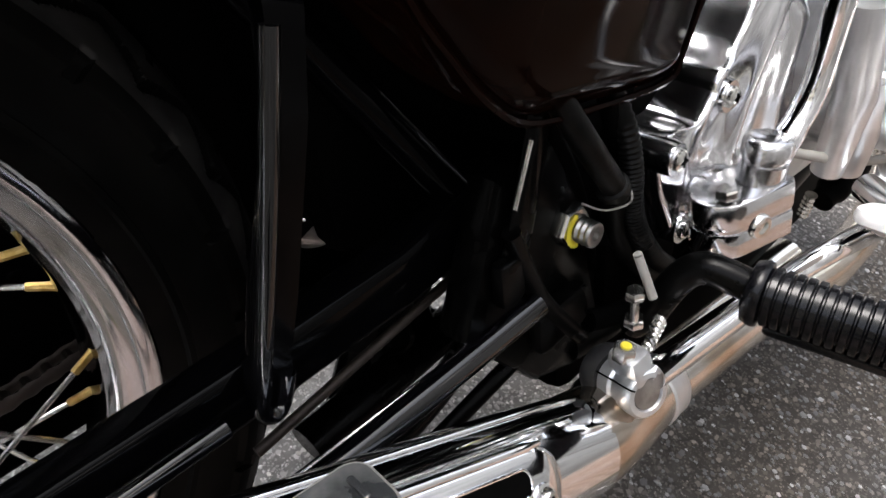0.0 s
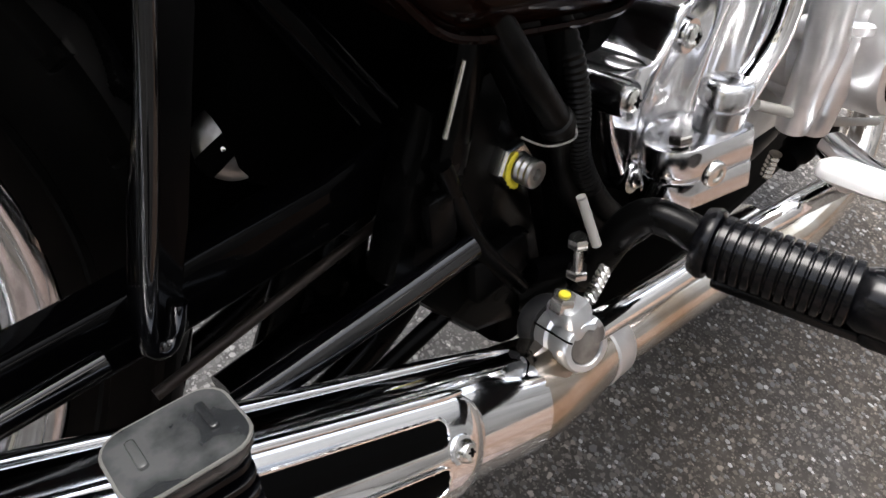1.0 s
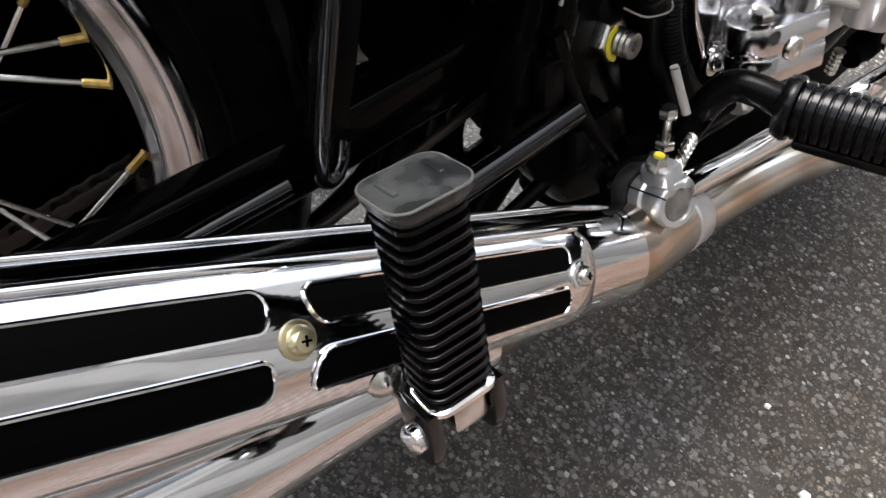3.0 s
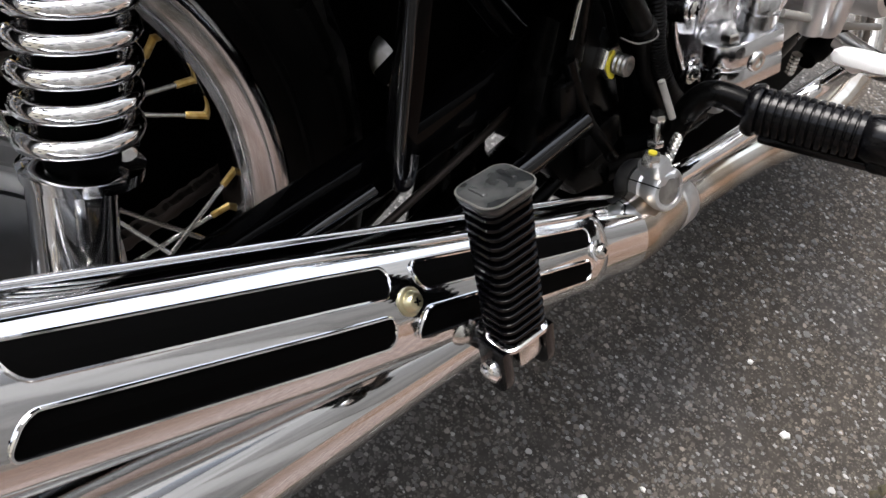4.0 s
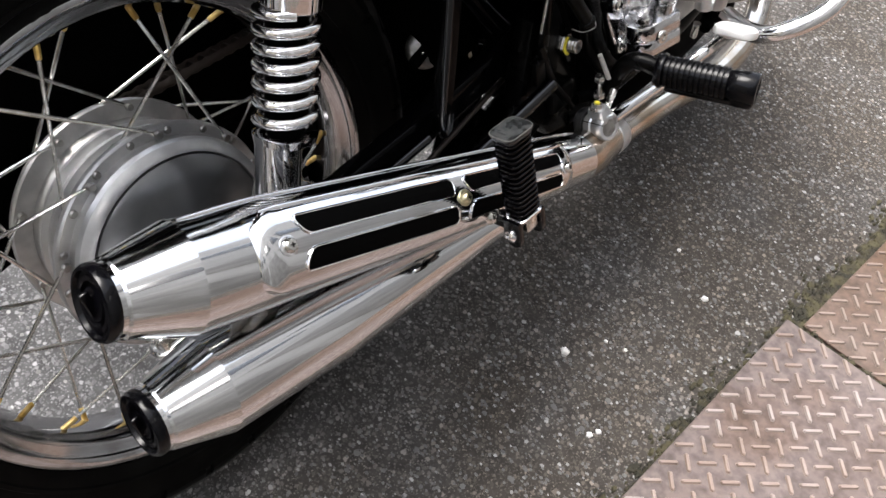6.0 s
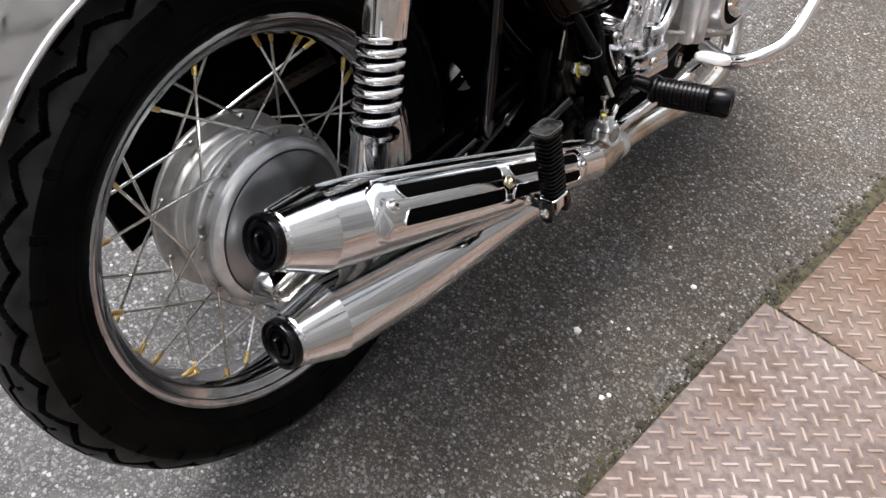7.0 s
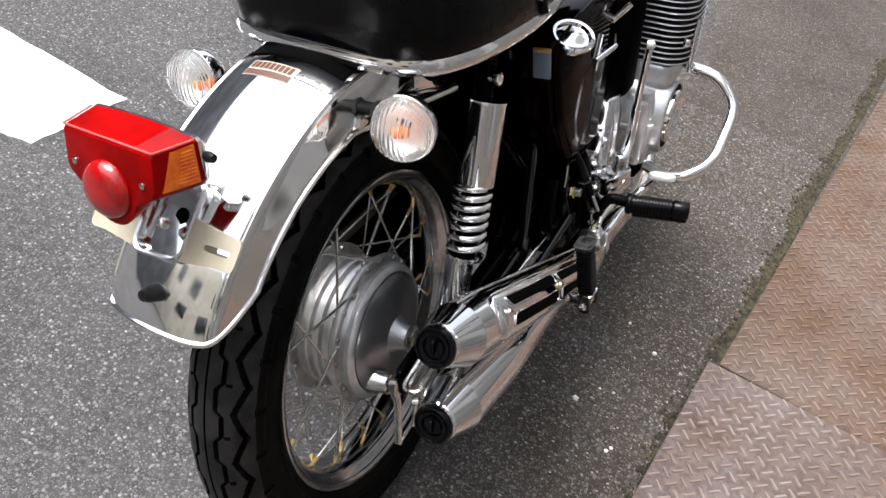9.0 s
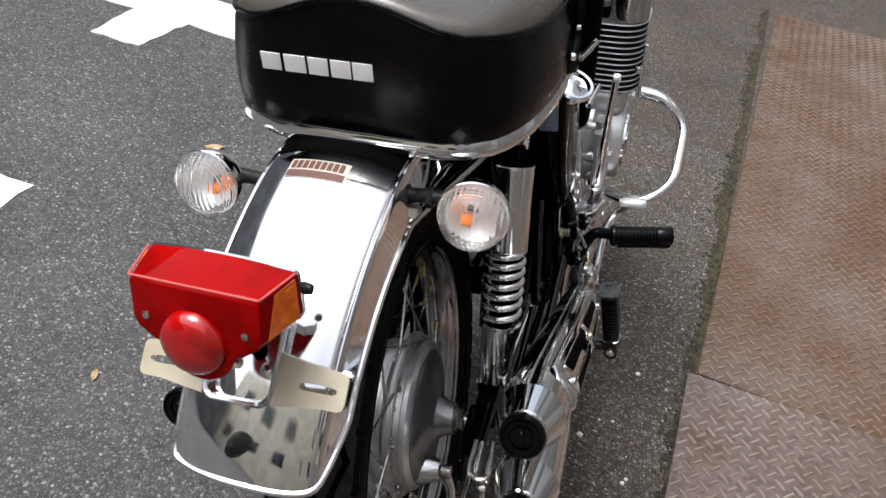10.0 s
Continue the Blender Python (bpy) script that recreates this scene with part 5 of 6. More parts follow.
part("cylinder_head", Shape().box((0.02, 0.90, 0.345), (0.40, 0.12, 0.085), 0.035).tube([(0.232, 0.87, 0.292), (0.232, 0.87, 0.45)], 0.043, 32), alloy, engine, "bright silver cylinder head")
part("stud", Shape().lathe((0.270, 0.83, 0.20), (0.2, -1, 0.1), [(0, 0.008), (0.012, 0.008), (0.014, 0.005)], 12).tube([(0.277, 0.86, 0.13), (0.277, 0.86, 0.24)], 0.006, 10), chrome, engine, "bright side bolt")
CY, CZ = 0.865, 0.015
clutch = Shape().lathe((0.15, CY, CZ), X, [(0, 0.098), (0.045, 0.098), (0.050, 0.092), (0.056, 0.088), (0.102, 0.084), (0.110, 0.080), (0.112, 0.073), (0.108, 0.069), (0.108, 0.0)], 64)
clutch_ob = part("clutch_cover", clutch, cast, engine, "pale cast alloy clutch cover")
part("dark_band", Shape().lathe((0.2584, CY, CZ), X, [(0, 0.0725), (0.0012, 0.0715), (0.0014, 0.062)], 56), satin, clutch_ob, "dark recessed band")
part("cover_ring", Shape().lathe((0.252, CY, CZ), X, [(0.002, 0.060), (0.014, 0.058), (0.018, 0.053), (0.016, 0.047), (0.012, 0.042), (0.014, 0.0)], 56), chrome, clutch_ob, "polished round cover plate")
for a in range(20, 380, 40):
    y, z = CY + 0.090 * math.cos(radians(a)), CZ + 0.090 * math.sin(radians(a))
    part("cover_boss", Shape().tube([(0.15, y, z), (0.205, y, z)], [0.012, 0.011], 16).lathe((0.205, y, z), X, [(0, 0.007), (0.004, 0.0065), (0.006, 0.003)], 12, 1), [cast, steel], clutch_ob, "cast boss with a screw" if a == 20 else "")
for y, z0, z1, r in ((0.755, -0.055, 0.085, 0.016), (0.792, -0.070, 0.095, 0.019)):
    part("cover_rib", Shape().tube([(0.222, y, z0), (0.226, y, (z0 + z1) / 2), (0.218, y, z1)], [r * 0.8, r, r * 0.85], 20), cast, clutch_ob, "cast rib on the clutch cover")
part("rib_collar", Shape().lathe((0.226, 0.792, 0.020), (0, 0, 1), [(0, 0.021), (0.002, 0.024), (0.008, 0.024), (0.010, 0.021)], 24), cast, clutch_ob)
part("points_cover", Shape().lathe((0.16, 1.03, -0.02), X, [(0, 0.058), (0.05, 0.056), (0.058, 0.050), (0.060, 0.0)], 40), alloy, engine, "round polished points cover")

# polished cover with the kick shaft
cov = [(0.535, 0.018), (0.538, -0.010), (0.549, -0.055), (0.556, -0.066), (0.575, -0.070), (0.64, -0.090), (0.71, -0.112), (0.735, -0.095), (0.74, 0.0), (0.735, 0.085), (0.67, 0.092), (0.626, 0.060), (0.602, 0.050), (0.592, 0.036), (0.574, 0.024), (0.548, 0.026)]
cov_soft = [(p.x, p.y) for p in curve([(y, z, 0) for y, z in cov], 4, True)]
cov_mid = Vector((0.632, -0.008))


def along(p, pts, wide):
    """How near p lies to a line through points: 1 on it, 0 far off."""
    best = 9.0
    for a, b in zip(pts, pts[1:]):
        a, b = Vector(a), Vector(b)
        t = max(0.0, min(1.0, (p - a).dot(b - a) / (b - a).length_squared))
        best = min(best, (p - a.lerp(b, t)).length)
    return math.exp(-(best / wide) ** 2)


def cover_height(p):
    rise = 0.006 * along(p, [(0.556, -0.050), (0.566, 0.000), (0.605, 0.044), (0.655, 0.090)], 0.011)
    rise -= 0.005 * along(p, [(0.596, 0.004), (0.625, 0.042), (0.665, 0.088)], 0.009)
    rise += 0.010 * along(p, [(0.618, -0.030), (0.640, 0.016), (0.672, 0.060), (0.700, 0.092)], 0.011)
    rise -= 0.006 * along(p, [(0.655, -0.030), (0.674, 0.020), (0.700, 0.062)], 0.010)
    rise += 0.008 * along(p, [(0.690, -0.080), (0.700, -0.010), (0.722, 0.045)], 0.011)
    far = (p - Vector((0.600, -0.042))).length
    rise += 0.005 * (0.5 + 0.5 * math.cos(math.pi * min(1.0, max(0.0, (far - 0.018) / 0.014))))
    return rise


rows = []
for inset in [0.0, 0.004, 0.010, 0.018, 0.028, 0.040, 0.054, 0.070] + [0.09 + 0.91 * i / 34 for i in range(35)]:
    g = max(0.004, 1 - inset)
    edge = min(1.0, inset / 0.070)
    base = 0.160 + 0.034 * math.sqrt(1 - (1 - edge) ** 2)
    line = []
    for y, z in [(p.x, p.y) for p in curve([(y, z, 0) for y, z in cov], 10, True)]:
        p = cov_mid + (Vector((y, z)) - cov_mid) * g
        line.append((base + edge * cover_height(p), p.x, p.y))
    rows.append(line)
cover = part("case_cover", Shape().rings(rows), alloy, engine, "polished alloy gearbox cover with smooth bulges", SIDE, 70)
part("gasket_line", Shape().prism([(0.64 + 0.992 * (y - 0.64), 0.992 * z) for y, z in cov_soft], (0.130, 0, 0), Y, Z, 0.031, 0.004), satin, cover, "dull cast joint face", SIDE)
for p in ((0.203, 0.547, 0.012), (0.202, 0.563, -0.052), (0.203, 0.610, 0.030), (0.205, 0.700, -0.096)):
    part("cover_screw", Shape().tube([(0.163, p[1], p[2]), (p[0] - 0.003, p[1], p[2]), (p[0], p[1], p[2])], [0.0140, 0.0120, 0.0112], 24).lathe(p, X, [(-0.001, 0.0078), (0.0, 0.0078), (0.003, 0.0074), (0.0048, 0.0052), (0.005, 0.0)], 20, 1, caps=False).box((p[0] + 0.0052, p[1], p[2]), (0.0006, 0.0015, 0.0075), 0, 2).box((p[0] + 0.0052, p[1], p[2]), (0.0006, 0.0075, 0.0015), 0, 2), [alloy, steel, satin], cover, "cross head cover screw", SIDE)


def clamp_outline(grow):
    pts = [(0.031, -0.024 - grow), (0.036 + grow, -0.019), (0.036 + grow, 0.015), (0.031, 0.020 + grow), (-0.010, 0.020 + grow)]
    for i in range(13):
        a = radians(90 + 180 * i / 12)
        pts.append((-0.010 + (0.022 + grow) * math.cos(a), -0.002 + (0.022 + grow) * math.sin(a)))
    return pts


k_u, k_v = Vector((0.30, 0.95, 0.02)).normalized(), Vector((-0.95, 0.30, -0.08)).normalized()
k_n = k_u.cross(k_v)
k_o = Vector((0.229, 0.580, -0.057))
kick = part("kick_starter", Shape().prism(clamp_outline(0.0), k_o, k_u, k_v, 0.0195, 0.0022).prism(clamp_outline(0.0), k_o + k_n * 0.0212, k_u, k_v, 0.0205, 0.003).prism(clamp_outline(-0.0015), k_o + k_n * 0.018, k_u, k_v, 0.005, 0.0).lathe((0.180, 0.590, -0.036), X, [(0, 0.015), (0.030, 0.015), (0.034, 0.013)], 28), alloy, bike, "polished kick starter clamp", SIDE, 30)
part("clamp_screw", Shape().lathe((0.2560, 0.5580, -0.0235), (1, -0.28, 0.0), [(0, 0.0085), (0.0025, 0.0085), (0.0042, 0.0072), (0.0046, 0.0045), (0.003, 0.0042), (0.003, 0.0)], 24, caps=False), steel, kick, "zinc socket screw", SIDE)
part("clamp_bolt", Shape().hexagon(Vector((0.232, 0.560, -0.0125)), k_n, 0.0078, 0.0065), steel, kick, "hexagon clamp bolt", SIDE)
part("kick_joint", Shape().lathe((0.236, 0.597, -0.016), (0.05, 0.12, 1), [(0, 0.0160), (0.014, 0.0160), (0.0145, 0.0140), (0.018, 0.0140), (0.0185, 0.0165), (0.027, 0.0165), (0.030, 0.0148), (0.032, 0.010), (0.0325, 0.0)], 28, caps=False), alloy, kick, "round chrome kick joint", SIDE)
part("kick_arm", Shape().tube(curve([(0.238, 0.604, -0.010), (0.240, 0.620, 0.004), (0.243, 0.643, 0.030), (0.247, 0.648, 0.08), (0.256, 0.647, 0.16), (0.264, 0.649, 0.222)]), [0.0105] * 8 + [0.0095] * 12 + [0.0070] * 11, 18, flat=0.8).lathe((0.259, 0.649, 0.222), X, [(0, 0.0085), (0.010, 0.0085), (0.013, 0.005)], 16, 1), [chrome, pad_white], kick, "polished kick arm", SIDE)
part("drain_dome", Shape().lathe((0.190, 0.632, -0.118), (0.4, -0.25, 0.6), [(0, 0.016), (0.012, 0.016), (0.020, 0.011), (0.023, 0.0)], 24), cast, cover, "dull round plug", SIDE)
part("switch_thread", Shape().lathe((0.214, 0.752, -0.142), (0.2, 0.0, 1), [(0.0022 * i, 0.0055 if i % 2 else 0.0046) for i in range(12)], 14), steel, cover, "bright threaded end", SIDE)
part("switch_boot", Shape().tube(curve([(0.224, 0.762, -0.128), (0.226, 0.79, -0.124), (0.222, 0.84, -0.13)]), [0.011] * 4 + [0.014] * 9, 16), satin, cover, "black rubber boot", SIDE)
part("engine_cable", Shape().tube(curve([(0.216, 0.70, -0.052), (0.230, 0.725, -0.064), (0.236, 0.80, -0.103), (0.235, 0.95, -0.17)]), 0.0042, 10), cable_grey, engine, "pale grey cable", SIDE)
part("lower_frame_tube", Shape().tube(curve([(0.165, 0.47, -0.115), (0.17, 0.60, -0.135), (0.17, 0.80, -0.15), (0.16, 1.0, -0.13)]), 0.0165, 16), frame_black, bike, "black lower frame tube", SIDE)

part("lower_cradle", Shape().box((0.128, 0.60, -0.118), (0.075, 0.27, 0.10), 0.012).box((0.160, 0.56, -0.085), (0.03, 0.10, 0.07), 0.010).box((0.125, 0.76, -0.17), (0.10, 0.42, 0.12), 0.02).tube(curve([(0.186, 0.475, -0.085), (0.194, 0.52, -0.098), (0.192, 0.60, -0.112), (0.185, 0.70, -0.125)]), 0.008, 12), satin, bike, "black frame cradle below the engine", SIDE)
bar = curve([(0.20, 0.90, 0.118), (0.27, 0.900, 0.118), (0.335, 0.896, 0.106), (0.378, 0.878, 0.062), (0.383, 0.825, 0.018), (0.376, 0.772, -0.018), (0.338, 0.732, -0.042), (0.300, 0.735, -0.055), (0.25, 0.775, -0.068)], 7)
part("crash_bar", Shape().tube(bar, 0.0125, 18), chrome, bike, "chrome looped crash bar")
part("air_filter_box", Shape().box((0.03, 0.765, 0.26), (0.32, 0.07, 0.34), 0.02), satin, bike, "black air filter box behind the cylinders")
part("carburettor", Shape().lathe((0.13, 0.63, 0.20), Z, [(0, 0.03), (0.05, 0.032), (0.06, 0.025)], 24).lathe((0.13, 0.66, 0.22), Y, [(-0.06, 0.028), (0.06, 0.028)], 24), cast, bike, "dull alloy carburettor")

# -- rear mudguard --
def guard_point(a, c):
    """a: degrees back from the top; c: -1 to 1 across."""
    crown = float(np.interp(a, [-30, 0, 8, 47, 60], [0.445, 0.4485, 0.448, 0.419, 0.402]))
    lip = float(np.interp(a, [-30, 15, 25, 35, 43, 60], [0.375, 0.373, 0.371, 0.366, 0.361, 0.350]))
    k = abs(c)
    if k < 0.55:
        q = k / 0.55
        x, r = 0.066 * q, crown - 0.012 * q ** 2.2
    elif k < 0.72:
        q = (k - 0.55) / 0.17
        x, r = 0.066 + 0.010 * math.sin(q * math.pi / 2), crown - 0.012 - 0.012 * (1 - math.cos(q * math.pi / 2))
    else:
        q = (k - 0.72) / 0.28
        x, r = 0.076 + 0.006 * q, crown - 0.024 + (lip - crown + 0.024) * q
    x = math.copysign(x, c)
    t = radians(a)
    return Vector((x + 0.004, -r * math.sin(t), r * math.cos(t)))


rows = []
cs = [-1 + 2 * j / 40 for j in range(41)]
for i in range(61):
    row, f = [], i / 60
    for c in cs:
        end = 52.5 - 11.0 * abs(c) ** 5
        row.append(guard_point(-28 + (end + 28) * f, c))
    rows.append(row + [p * 0.994 for p in reversed(row)])
mud = part("rear_mudguard", Shape().rings(rows), chrome, bike, "polished chrome rear mudguard", sharp=50)
hem = [rows[i][0] for i in range(61)] + [rows[60][j] for j in range(1, 41)] + [rows[i][40] for i in range(59, -1, -1)]
part("rolled_edge", Shape().tube(hem, 0.0036, 10), chrome, mud, "rolled mudguard edge")
crease = [guard_point(-28 + (47.5 + 28) * i / 40, 0.64) for i in range(41)]
crease2 = [guard_point(-28 + (47.5 + 28) * i / 40, -0.64) for i in range(41)]
part("crown_ridge", Shape().tube([p * 1.001 for p in crease], 0.0022, 8), chrome, mud)
part("crown_ridge", Shape().tube([p * 1.001 for p in crease2], 0.0022, 8), chrome, mud)
st = Shape()
lab = [[guard_point(7.4 + 3.4 * i / 3, -0.36 + 0.56 * j / 8) * (1 + 0.0012) for j in range(9)] for i in range(4)]
st.put([p for r in lab for p in r], [(i * 9 + j, i * 9 + j + 1, i * 9 + j + 10, i * 9 + j + 9) for i in range(3) for j in range(8)])
label_ob = part("sticker", st, sticker_paper, mud, "small faded sticker with unreadable brown lines")
for a0, a1, c0, c1, gap in ((7.7, 9.2, -0.34, 0.18, 0.05), (9.5, 10.7, -0.35, 0.19, 0.0)):
    ink = Shape()
    c = c0
    while c < c1 - 0.01:
        w = min(0.045, c1 - c)
        q = [guard_point(a, cc) * 1.0026 for a, cc in ((a0, c), (a0, c + w), (a1, c + w), (a1, c))]
        ink.put(q, [(0, 1, 2, 3)])
        c += w + (0.012 if gap else 0.0)
    part("printed_line", ink, sticker_ink, label_ob)
part("rubber_stop", Shape().lathe((0.006, -0.302, 0.285), (0.0, -0.85, 0.35), [(0, 0.010), (0.004, 0.0105), (0.016, 0.009), (0.022, 0.006), (0.023, 0.0)], 20), rubber, mud, "black rubber stop")
part("guard_stay", Shape().tube(curve([(0.083, -0.05, 0.372), (0.10, 0.05, 0.365), (0.12, 0.14, 0.36)]), 0.006, 10).hexagon((0.083, -0.03, 0.378), X, 0.010, 0.008), steel, mud, "steel mudguard stay")

# -- tail lamp --
TX = -0.008


def tail_outline(w, top, low, r, cz, arch=0.0):
    pts = [(-w * 0.72, low - 0.012), (-w + 0.004, low - 0.003), (-w, low + 0.004), (-w, top - 0.003), (-w + 0.003, top)]
    pts += [(w * k, top + arch * (1 - k * k)) for k in (-0.6, -0.3, 0.0, 0.3, 0.6)]
    pts += [(w - 0.003, top), (w, top - 0.003), (w, low + 0.004), (w - 0.004, low - 0.003), (w * 0.72, low - 0.012)]
    for i in range(15):
        a = radians(-10 - 160 * i / 14)
        pts.append((r * math.cos(a), cz + r * math.sin(a)))
    return pts


LENS = ((-0.254, 0.0690, 0.4620, 0.414, 0.028, 0.414, 0.004), (-0.258, 0.0690, 0.4622, 0.414, 0.029, 0.414, 0.004), (-0.2965, 0.0598, 0.4650, 0.422, 0.0345, 0.413, 0.001), (-0.2990, 0.0585, 0.4640, 0.422, 0.0345, 0.413, 0.0), (-0.3000, 0.0565, 0.4622, 0.424, 0.033, 0.413, 0.0))
tail_rows = [[(TX + x, y - (0.20 * (0.466 - z) if y < -0.27 else 0.0), z) for x, z in tail_outline(*row)] for y, *row in LENS]
tail = part("tail_lamp", Shape().rings(tail_rows), red_lens, bike, "red plastic tail lamp lens", sharp=25)
part("lens_dome", Shape().lathe((TX - 0.003, -0.3095, 0.4145), (0, -1, 0.20), [(0, 0.0300), (0.003, 0.0298), (0.007, 0.0280), (0.011, 0.0235), (0.0135, 0.017), (0.0150, 0.0085), (0.0155, 0.0)], 44), red_dome, tail, "round bulging red lens")
front_l, front_r = (TX - 0.0590, -0.2985, 0.4652), (TX + 0.0590, -0.2985, 0.4652)
part("lens_ridge", Shape().tube([front_l, front_r], 0.0011, 6).tube([front_r, (TX + 0.0690, -0.257, 0.4625)], 0.0011, 6).tube([front_l, (TX - 0.0690, -0.257, 0.4625)], 0.0011, 6), red_edge, tail, "pale worn lens edge")
for s in (1, -1):
    q = [(TX + s * 0.0700, -0.2590, 0.459), (TX + s * 0.0640, -0.2825, 0.4600), (TX + s * 0.0615, -0.2990, 0.4235), (TX + s * 0.0700, -0.2600, 0.4180)]
    ref = Shape().put(q + [(x - s * 0.004, y, z) for x, y, z in q], [(0, 1, 2, 3), (7, 6, 5, 4), (0, 4, 5, 1), (1, 5, 6, 2), (2, 6, 7, 3), (3, 7, 4, 0)])
    ref_ob = part("side_reflector", ref, amber_lens, tail, "amber side reflector")
    for i in range(9):
        k = 0.12 + 0.095 * i
        a = Vector(q[0]).lerp(Vector(q[3]), k)
        b = Vector(q[1]).lerp(Vector(q[2]), k)
        part("reflector_rib", Shape().tube([a.lerp(b, 0.08), a.lerp(b, 0.60)], 0.0010, 6), amber_lens, ref_ob)
    part("lens_screw", Shape().lathe((TX + s * 0.0455, -0.3065, 0.4315), (0, -1, 0.2), [(0, 0.0036), (0.002, 0.0034), (0.003, 0.0018)], 14), steel, tail, "small lens screw")
base_rows = [[(TX + x, y, z) for x, z in tail_outline(w, top, 0.413, 0.030, 0.414, 0.003)] for y, w, top in ((-0.2545, 0.0705, 0.4625), (-0.250, 0.0705, 0.4620), (-0.242, 0.066, 0.452))]
part("lamp_base", Shape().rings(base_rows).box((TX, -0.238, 0.425), (0.05, 0.016, 0.04), 0.006), chrome, tail, "chromed lamp base")
part("rubber_mount", Shape().lathe((TX + 0.062, -0.243, 0.436), X, [(0, 0.005), (0.006, 0.006), (0.013, 0.0045)], 16), rubber, tail, "black rubber mount")


# -- number plate bracket, empty --
B_O, B_U, B_V = Vector((-0.004, -0.281, 0.325)), Vector((1, -0.02, 0.085)).normalized(), Vector((0, 0.68, 0.73)).normalized()
B_N = B_U.cross(B_V)


def on_bracket(x, y, lift=0.0):
    return B_O + B_U * x + B_V * y + B_N * lift


def bracket_wing(s):
    edge = [(0.036, -0.006), (0.060, -0.003), (0.082, 0.0), (0.102, 0.0), (0.1065, 0.002), (0.108, 0.006), (0.108, 0.029), (0.1065, 0.033), (0.102, 0.0345), (0.086, 0.0365), (0.068, 0.038), (0.050, 0.041), (0.036, 0.044)]
    dense = []
    for (x0, y0), (x1, y1) in zip(edge, edge[1:] + edge[:1]):
        k = max(1, int(math.hypot(x1 - x0, y1 - y0) / 0.004))
        dense += [(x0 + (x1 - x0) * i / k, y0 + (y1 - y0) * i / k) for i in range(k)]
    hole = []
    for x, y in dense:
        a = math.atan2(y - 0.017, x - 0.080)
        r = ((abs(math.cos(a)) / 0.0185) ** 5 + (abs(math.sin(a)) / 0.0036) ** 5) ** -0.2
        hole.append((0.080 + r * math.cos(a), 0.017 + r * math.sin(a)))
    n, sh = len(dense), Shape()
    verts = [on_bracket(s * x, y, h) for h in (0.0, 0.0022) for row in (dense, hole) for x, y in row]
    f = []
    for i in range(n):
        j = (i + 1) % n
        f += [(i, j, n + j, n + i), (2 * n + j, 2 * n + i, 3 * n + i, 3 * n + j), (i, 2 * n + i, 2 * n + j, j), (n + j, 3 * n + j, 3 * n + i, n + i)]
    return sh.put(verts, f)


def dish_row(w, h, lift):
    return [on_bracket(x, 0.036 + y, lift) for x, y in rrect(w, h, 0.014, 6)]


bracket = part("plate_bracket", Shape().rings([dish_row(0.074, 0.092, -0.001), dish_row(0.075, 0.093, 0.002), dish_row(0.071, 0.089, 0.0042), dish_row(0.066, 0.084, 0.0025), dish_row(0.062, 0.080, -0.010), dish_row(0.064, 0.082, -0.012), dish_row(0.073, 0.091, -0.003)], caps=False, closed=True).rings([dish_row(0.063, 0.081, -0.0108), dish_row(0.063, 0.081, -0.0092)]), alloy, bike, "bright dished number plate bracket, empty")
for s in (1, -1):
    part("bracket_wing", bracket_wing(s), cream_metal, bracket, "slotted cream painted wing")
for x, y in ((-0.012, 0.026), (0.023, 0.024)):
    part("bracket_bolt", Shape().lathe(on_bracket(x, y, -0.009), B_N, [(0, 0.0085), (0.002, 0.0085), (0.0022, 0.0055), (0.007, 0.0055), (0.008, 0.003)], 16), steel, bracket, "zinc bolt and washer")
part("bracket_hole", Shape().lathe(on_bracket(0.008, 0.040, -0.0088), B_N, [(0, 0.009), (0.0006, 0.009)], 20), satin, bracket, "dark round hole")


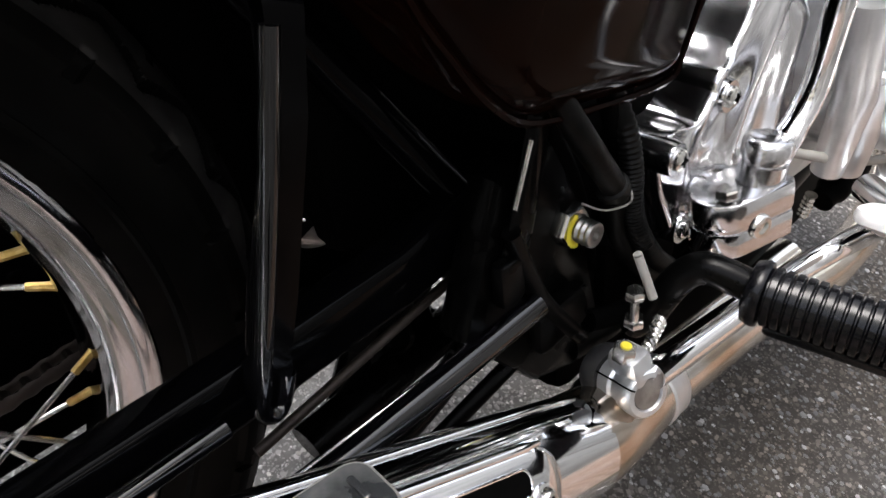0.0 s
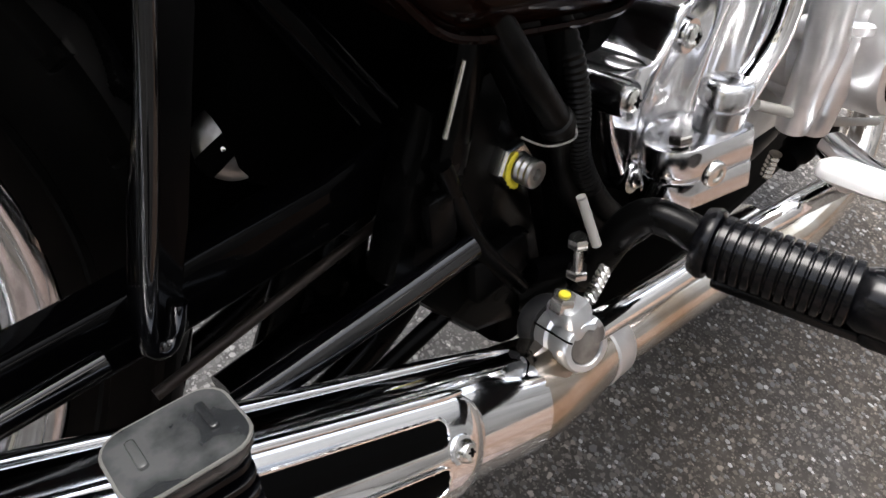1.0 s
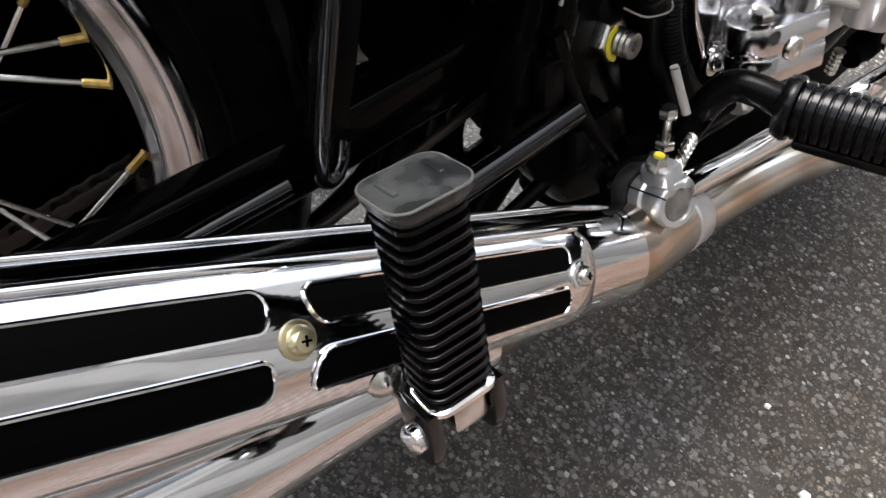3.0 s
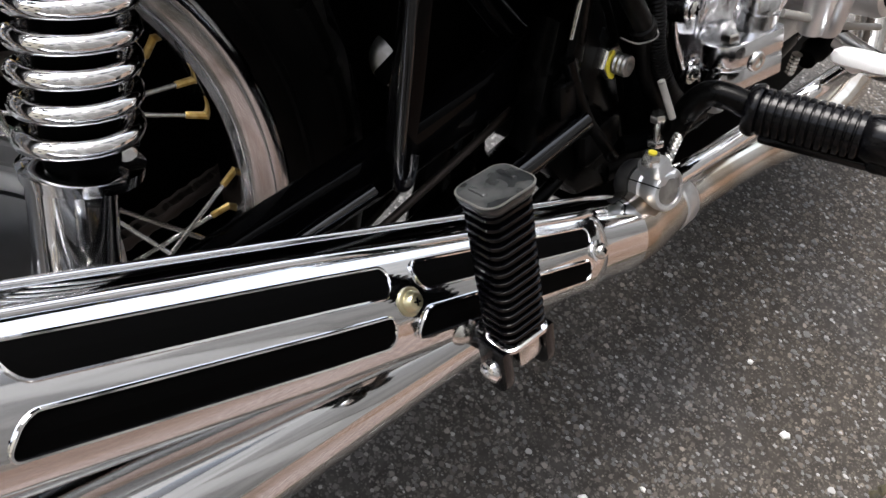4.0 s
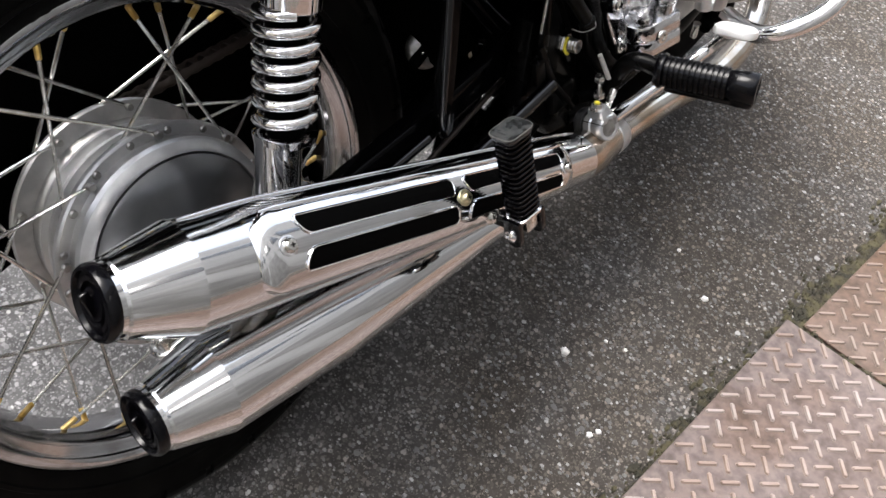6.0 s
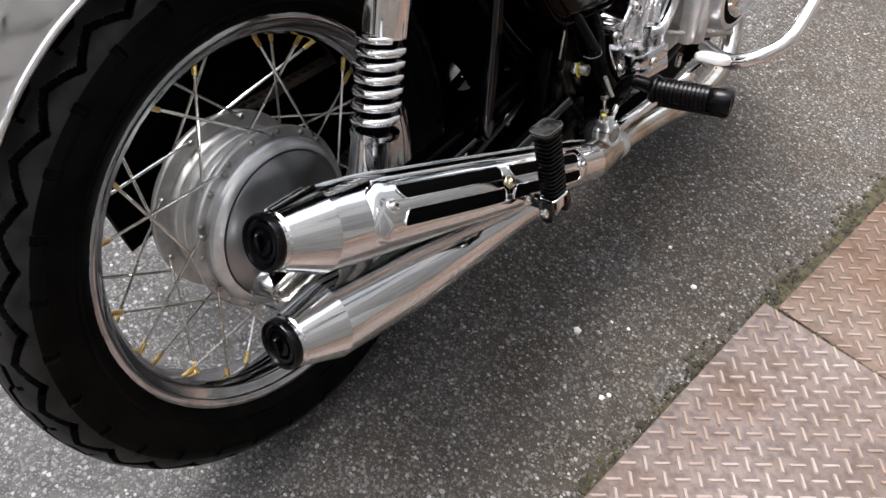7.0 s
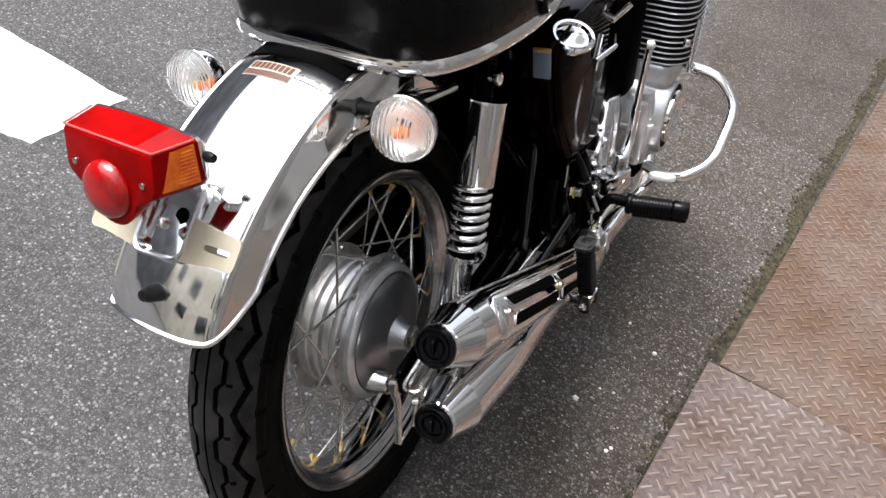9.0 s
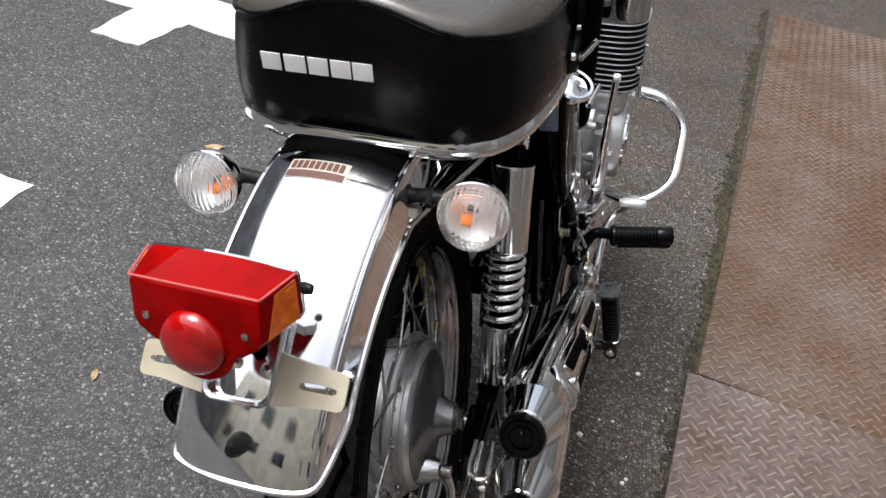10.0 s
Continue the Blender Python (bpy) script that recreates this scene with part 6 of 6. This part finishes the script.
# -- turn signals --
def turn_signal(at, s):
    at = Vector(at)
    d = Vector((0.10 * s, -1, 0.06)).normalized()
    body = Shape().lathe(at, d, [(-0.040, 0.010), (-0.036, 0.022), (-0.024, 0.033), (-0.010, 0.0385), (-0.004, 0.0395), (-0.002, 0.0375), (-0.004, 0.034), (-0.016, 0.026), (-0.022, 0.010), (-0.022, 0.0)], 36)
    body.k = [1 if i >= 36 * 5 and i < len(body.k) - 2 else 0 for i in range(len(body.k))]
    ob = part("turn_signal", body, [chrome, reflector], bike, "round chrome turn signal with a clear lens")
    prof = [(-0.003, 0.0385)]
    for i in range(5):
        r = 0.0388 - 0.0014 * i
        prof += [(0.0037 * i, r), (0.0037 * i + 0.0014, r + 0.0002), (0.0037 * i + 0.0028, r - 0.0014)]
    prof += [(0.019, 0.030), (0.024, 0.0235), (0.0275, 0.014), (0.0285, 0.0)]
    inner = [(a * 0.95 - 0.0022, max(r * 0.94 - 0.0012, 0.0)) for a, r in ((0.0275, 0.014), (0.024, 0.0235), (0.019, 0.030), (0.008, 0.0355), (-0.001, 0.0383))]
    inner = [(0.0255, 0.0)] + inner
    lens = part("signal_lens", Shape().lathe(at, d, prof + inner, 36, caps=False), clear_lens, ob, "clear ribbed lens")
    lens.visible_shadow = False
    part("bulb", Shape().lathe(at - d * 0.019 + Vector((-0.008 * s, 0, -0.009)), d, [(0.0, 0.004), (0.004, 0.0044), (0.007, 0.0062), (0.012, 0.0072), (0.017, 0.0062), (0.020, 0.0036), (0.021, 0.0)], 24), amber_bulb, ob, "amber bulb")
    part("signal_stalk", Shape().tube([at - d * 0.028, at + Vector((-s * 0.04, 0.034, -0.006)), at + Vector((-s * 0.085, 0.036, -0.010))], [0.010, 0.0085, 0.0085], 14).hexagon(at + Vector((-s * 0.062, 0.036, -0.009)), (s, 0, 0), 0.013, 0.008), rubber, ob, "black stalk")


turn_signal((0.156, -0.046, 0.397), 1)
turn_signal((-0.158, -0.052, 0.386), -1)

# -- seat --
SEAT_C = 0.016
SEAT_Y = [-0.008, 0.0, 0.016, 0.032, 0.050, 0.072, 0.097, 0.13, 0.16, 0.192, 0.225, 0.26, 0.30, 0.345, 0.42, 0.50, 0.60]
SEAT_W = [0.090, 0.116, 0.141, 0.153, 0.162, 0.170, 0.176, 0.181, 0.184, 0.186, 0.185, 0.183, 0.177, 0.169, 0.161, 0.155, 0.150]


def seat_plan():
    right = [(w, y) for w, y in zip(SEAT_W, SEAT_Y)]
    back = [(0.09 * k, -0.008 - 0.003 * (1 - k * k)) for k in (-0.75, -0.5, -0.25, 0.0, 0.25, 0.5, 0.75)]
    return back + right + [(-w, y) for w, y in reversed(right)]


def seat_height(x, y):
    """Height of the piping: high behind the middle, sweeping down to the sides."""
    x = min(1.0, abs(x) / 0.19)
    swell = 0.5 + 0.5 * math.cos(math.pi * min(1.0, x / 0.72))
    return 0.569 + 0.032 * swell - 0.020 * max(0.0, (x - 0.72) / 0.28) ** 1.5


def seat_ring(f, out):
    row = []
    for x, y in seat_plan():
        d = Vector((x, (y - 0.30) * 0.7, 0)).normalized()
        row.append((SEAT_C + x + d.x * out, y + d.y * out, 0.446 + (seat_height(x, y) - 0.446) * f))
    return row


def seat_crown(s, lift):
    row = []
    for x, y in seat_plan():
        row.append((SEAT_C + x * s, 0.30 + (y - 0.30) * (0.25 + 0.75 * s), 0.578 + (seat_height(x, y) - 0.578) * s ** 3 + lift))
    return row


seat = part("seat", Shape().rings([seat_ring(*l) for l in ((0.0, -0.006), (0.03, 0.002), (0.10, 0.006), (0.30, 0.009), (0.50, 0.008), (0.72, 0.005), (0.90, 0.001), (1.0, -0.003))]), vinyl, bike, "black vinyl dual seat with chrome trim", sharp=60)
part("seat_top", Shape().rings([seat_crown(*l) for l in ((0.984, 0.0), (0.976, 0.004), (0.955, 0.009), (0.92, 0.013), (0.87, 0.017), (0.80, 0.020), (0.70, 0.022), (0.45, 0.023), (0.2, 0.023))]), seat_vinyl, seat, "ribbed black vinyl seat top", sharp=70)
part("piping", Shape().tube(seat_ring(1.0, -0.001), 0.0028, 8, closed=True), vinyl, seat, "black piping")
part("trim_strip", Shape().rings([[Vector(p) + Vector((0, 0, dz)) for p in seat_ring(0.0, g)] for dz, g in ((0.012, 0.003), (0.012, 0.0065), (0.006, 0.0095), (-0.002, 0.0095), (-0.007, 0.0065), (-0.008, 0.0))], caps=False), chrome, seat, "chrome seat trim strip")
for i in range(7):
    y = 0.10 + 0.055 * i
    part("seat_rib", Shape().tube(curve([(SEAT_C - 0.11, y, 0.592), (SEAT_C - 0.05, y, 0.597), (SEAT_C + 0.05, y, 0.597), (SEAT_C + 0.11, y, 0.592)]), 0.003, 8), vinyl, seat)
strap = curve([(SEAT_C - 0.196, 0.215, 0.470), (SEAT_C - 0.190, 0.215, 0.550), (SEAT_C - 0.14, 0.215, 0.594), (SEAT_C, 0.215, 0.601), (SEAT_C + 0.14, 0.215, 0.594), (SEAT_C + 0.190, 0.215, 0.550), (SEAT_C + 0.196, 0.210, 0.505), (SEAT_C + 0.196, 0.196, 0.480), (SEAT_C + 0.194, 0.212, 0.455)])
part("grab_strap", Shape().tube(strap, 0.0075, 10, flat=0.4, up=Y), vinyl, seat, "black grab strap")
for y, z in ((0.213, 0.512), (0.185, 0.486), (0.213, 0.456)):
    part("strap_stud", Shape().lathe((SEAT_C + 0.197, y, z), X, [(0, 0.0055), (0.004, 0.0050), (0.0055, 0.002)], 14), chrome, seat, "chrome strap stud" if z > 0.5 else "")
letters = ((-0.082, 0.022), (-0.056, 0.024), (-0.029, 0.022), (-0.004, 0.022), (0.020, 0.022))
for x, w in letters:
    sh = Shape().box((x + w / 2, -0.0195, 0.5315), (w, 0.0012, 0.0190), 0.0004, u=X, v=(0, 1, 0.06))
    part("badge_mark", sh, white_paint, seat, "plain white printed mark" if x < -0.08 else "")
part("seat_pan", Shape().box((SEAT_C, 0.32, 0.425), (0.20, 0.52, 0.03), 0.01), satin, bike, "black seat pan")
part("tail_panel", Shape().rings([[guard_point(a, c) * 1.004 for c in (-0.6, -0.4, -0.2, 0, 0.2, 0.4, 0.6)] + [guard_point(a, c) * 1.0005 for c in (0.6, 0.4, 0.2, 0, -0.2, -0.4, -0.6)] for a in (5.2, 1, -4, -10, -16, -22)]), satin, bike, "black strip between seat and mudguard")
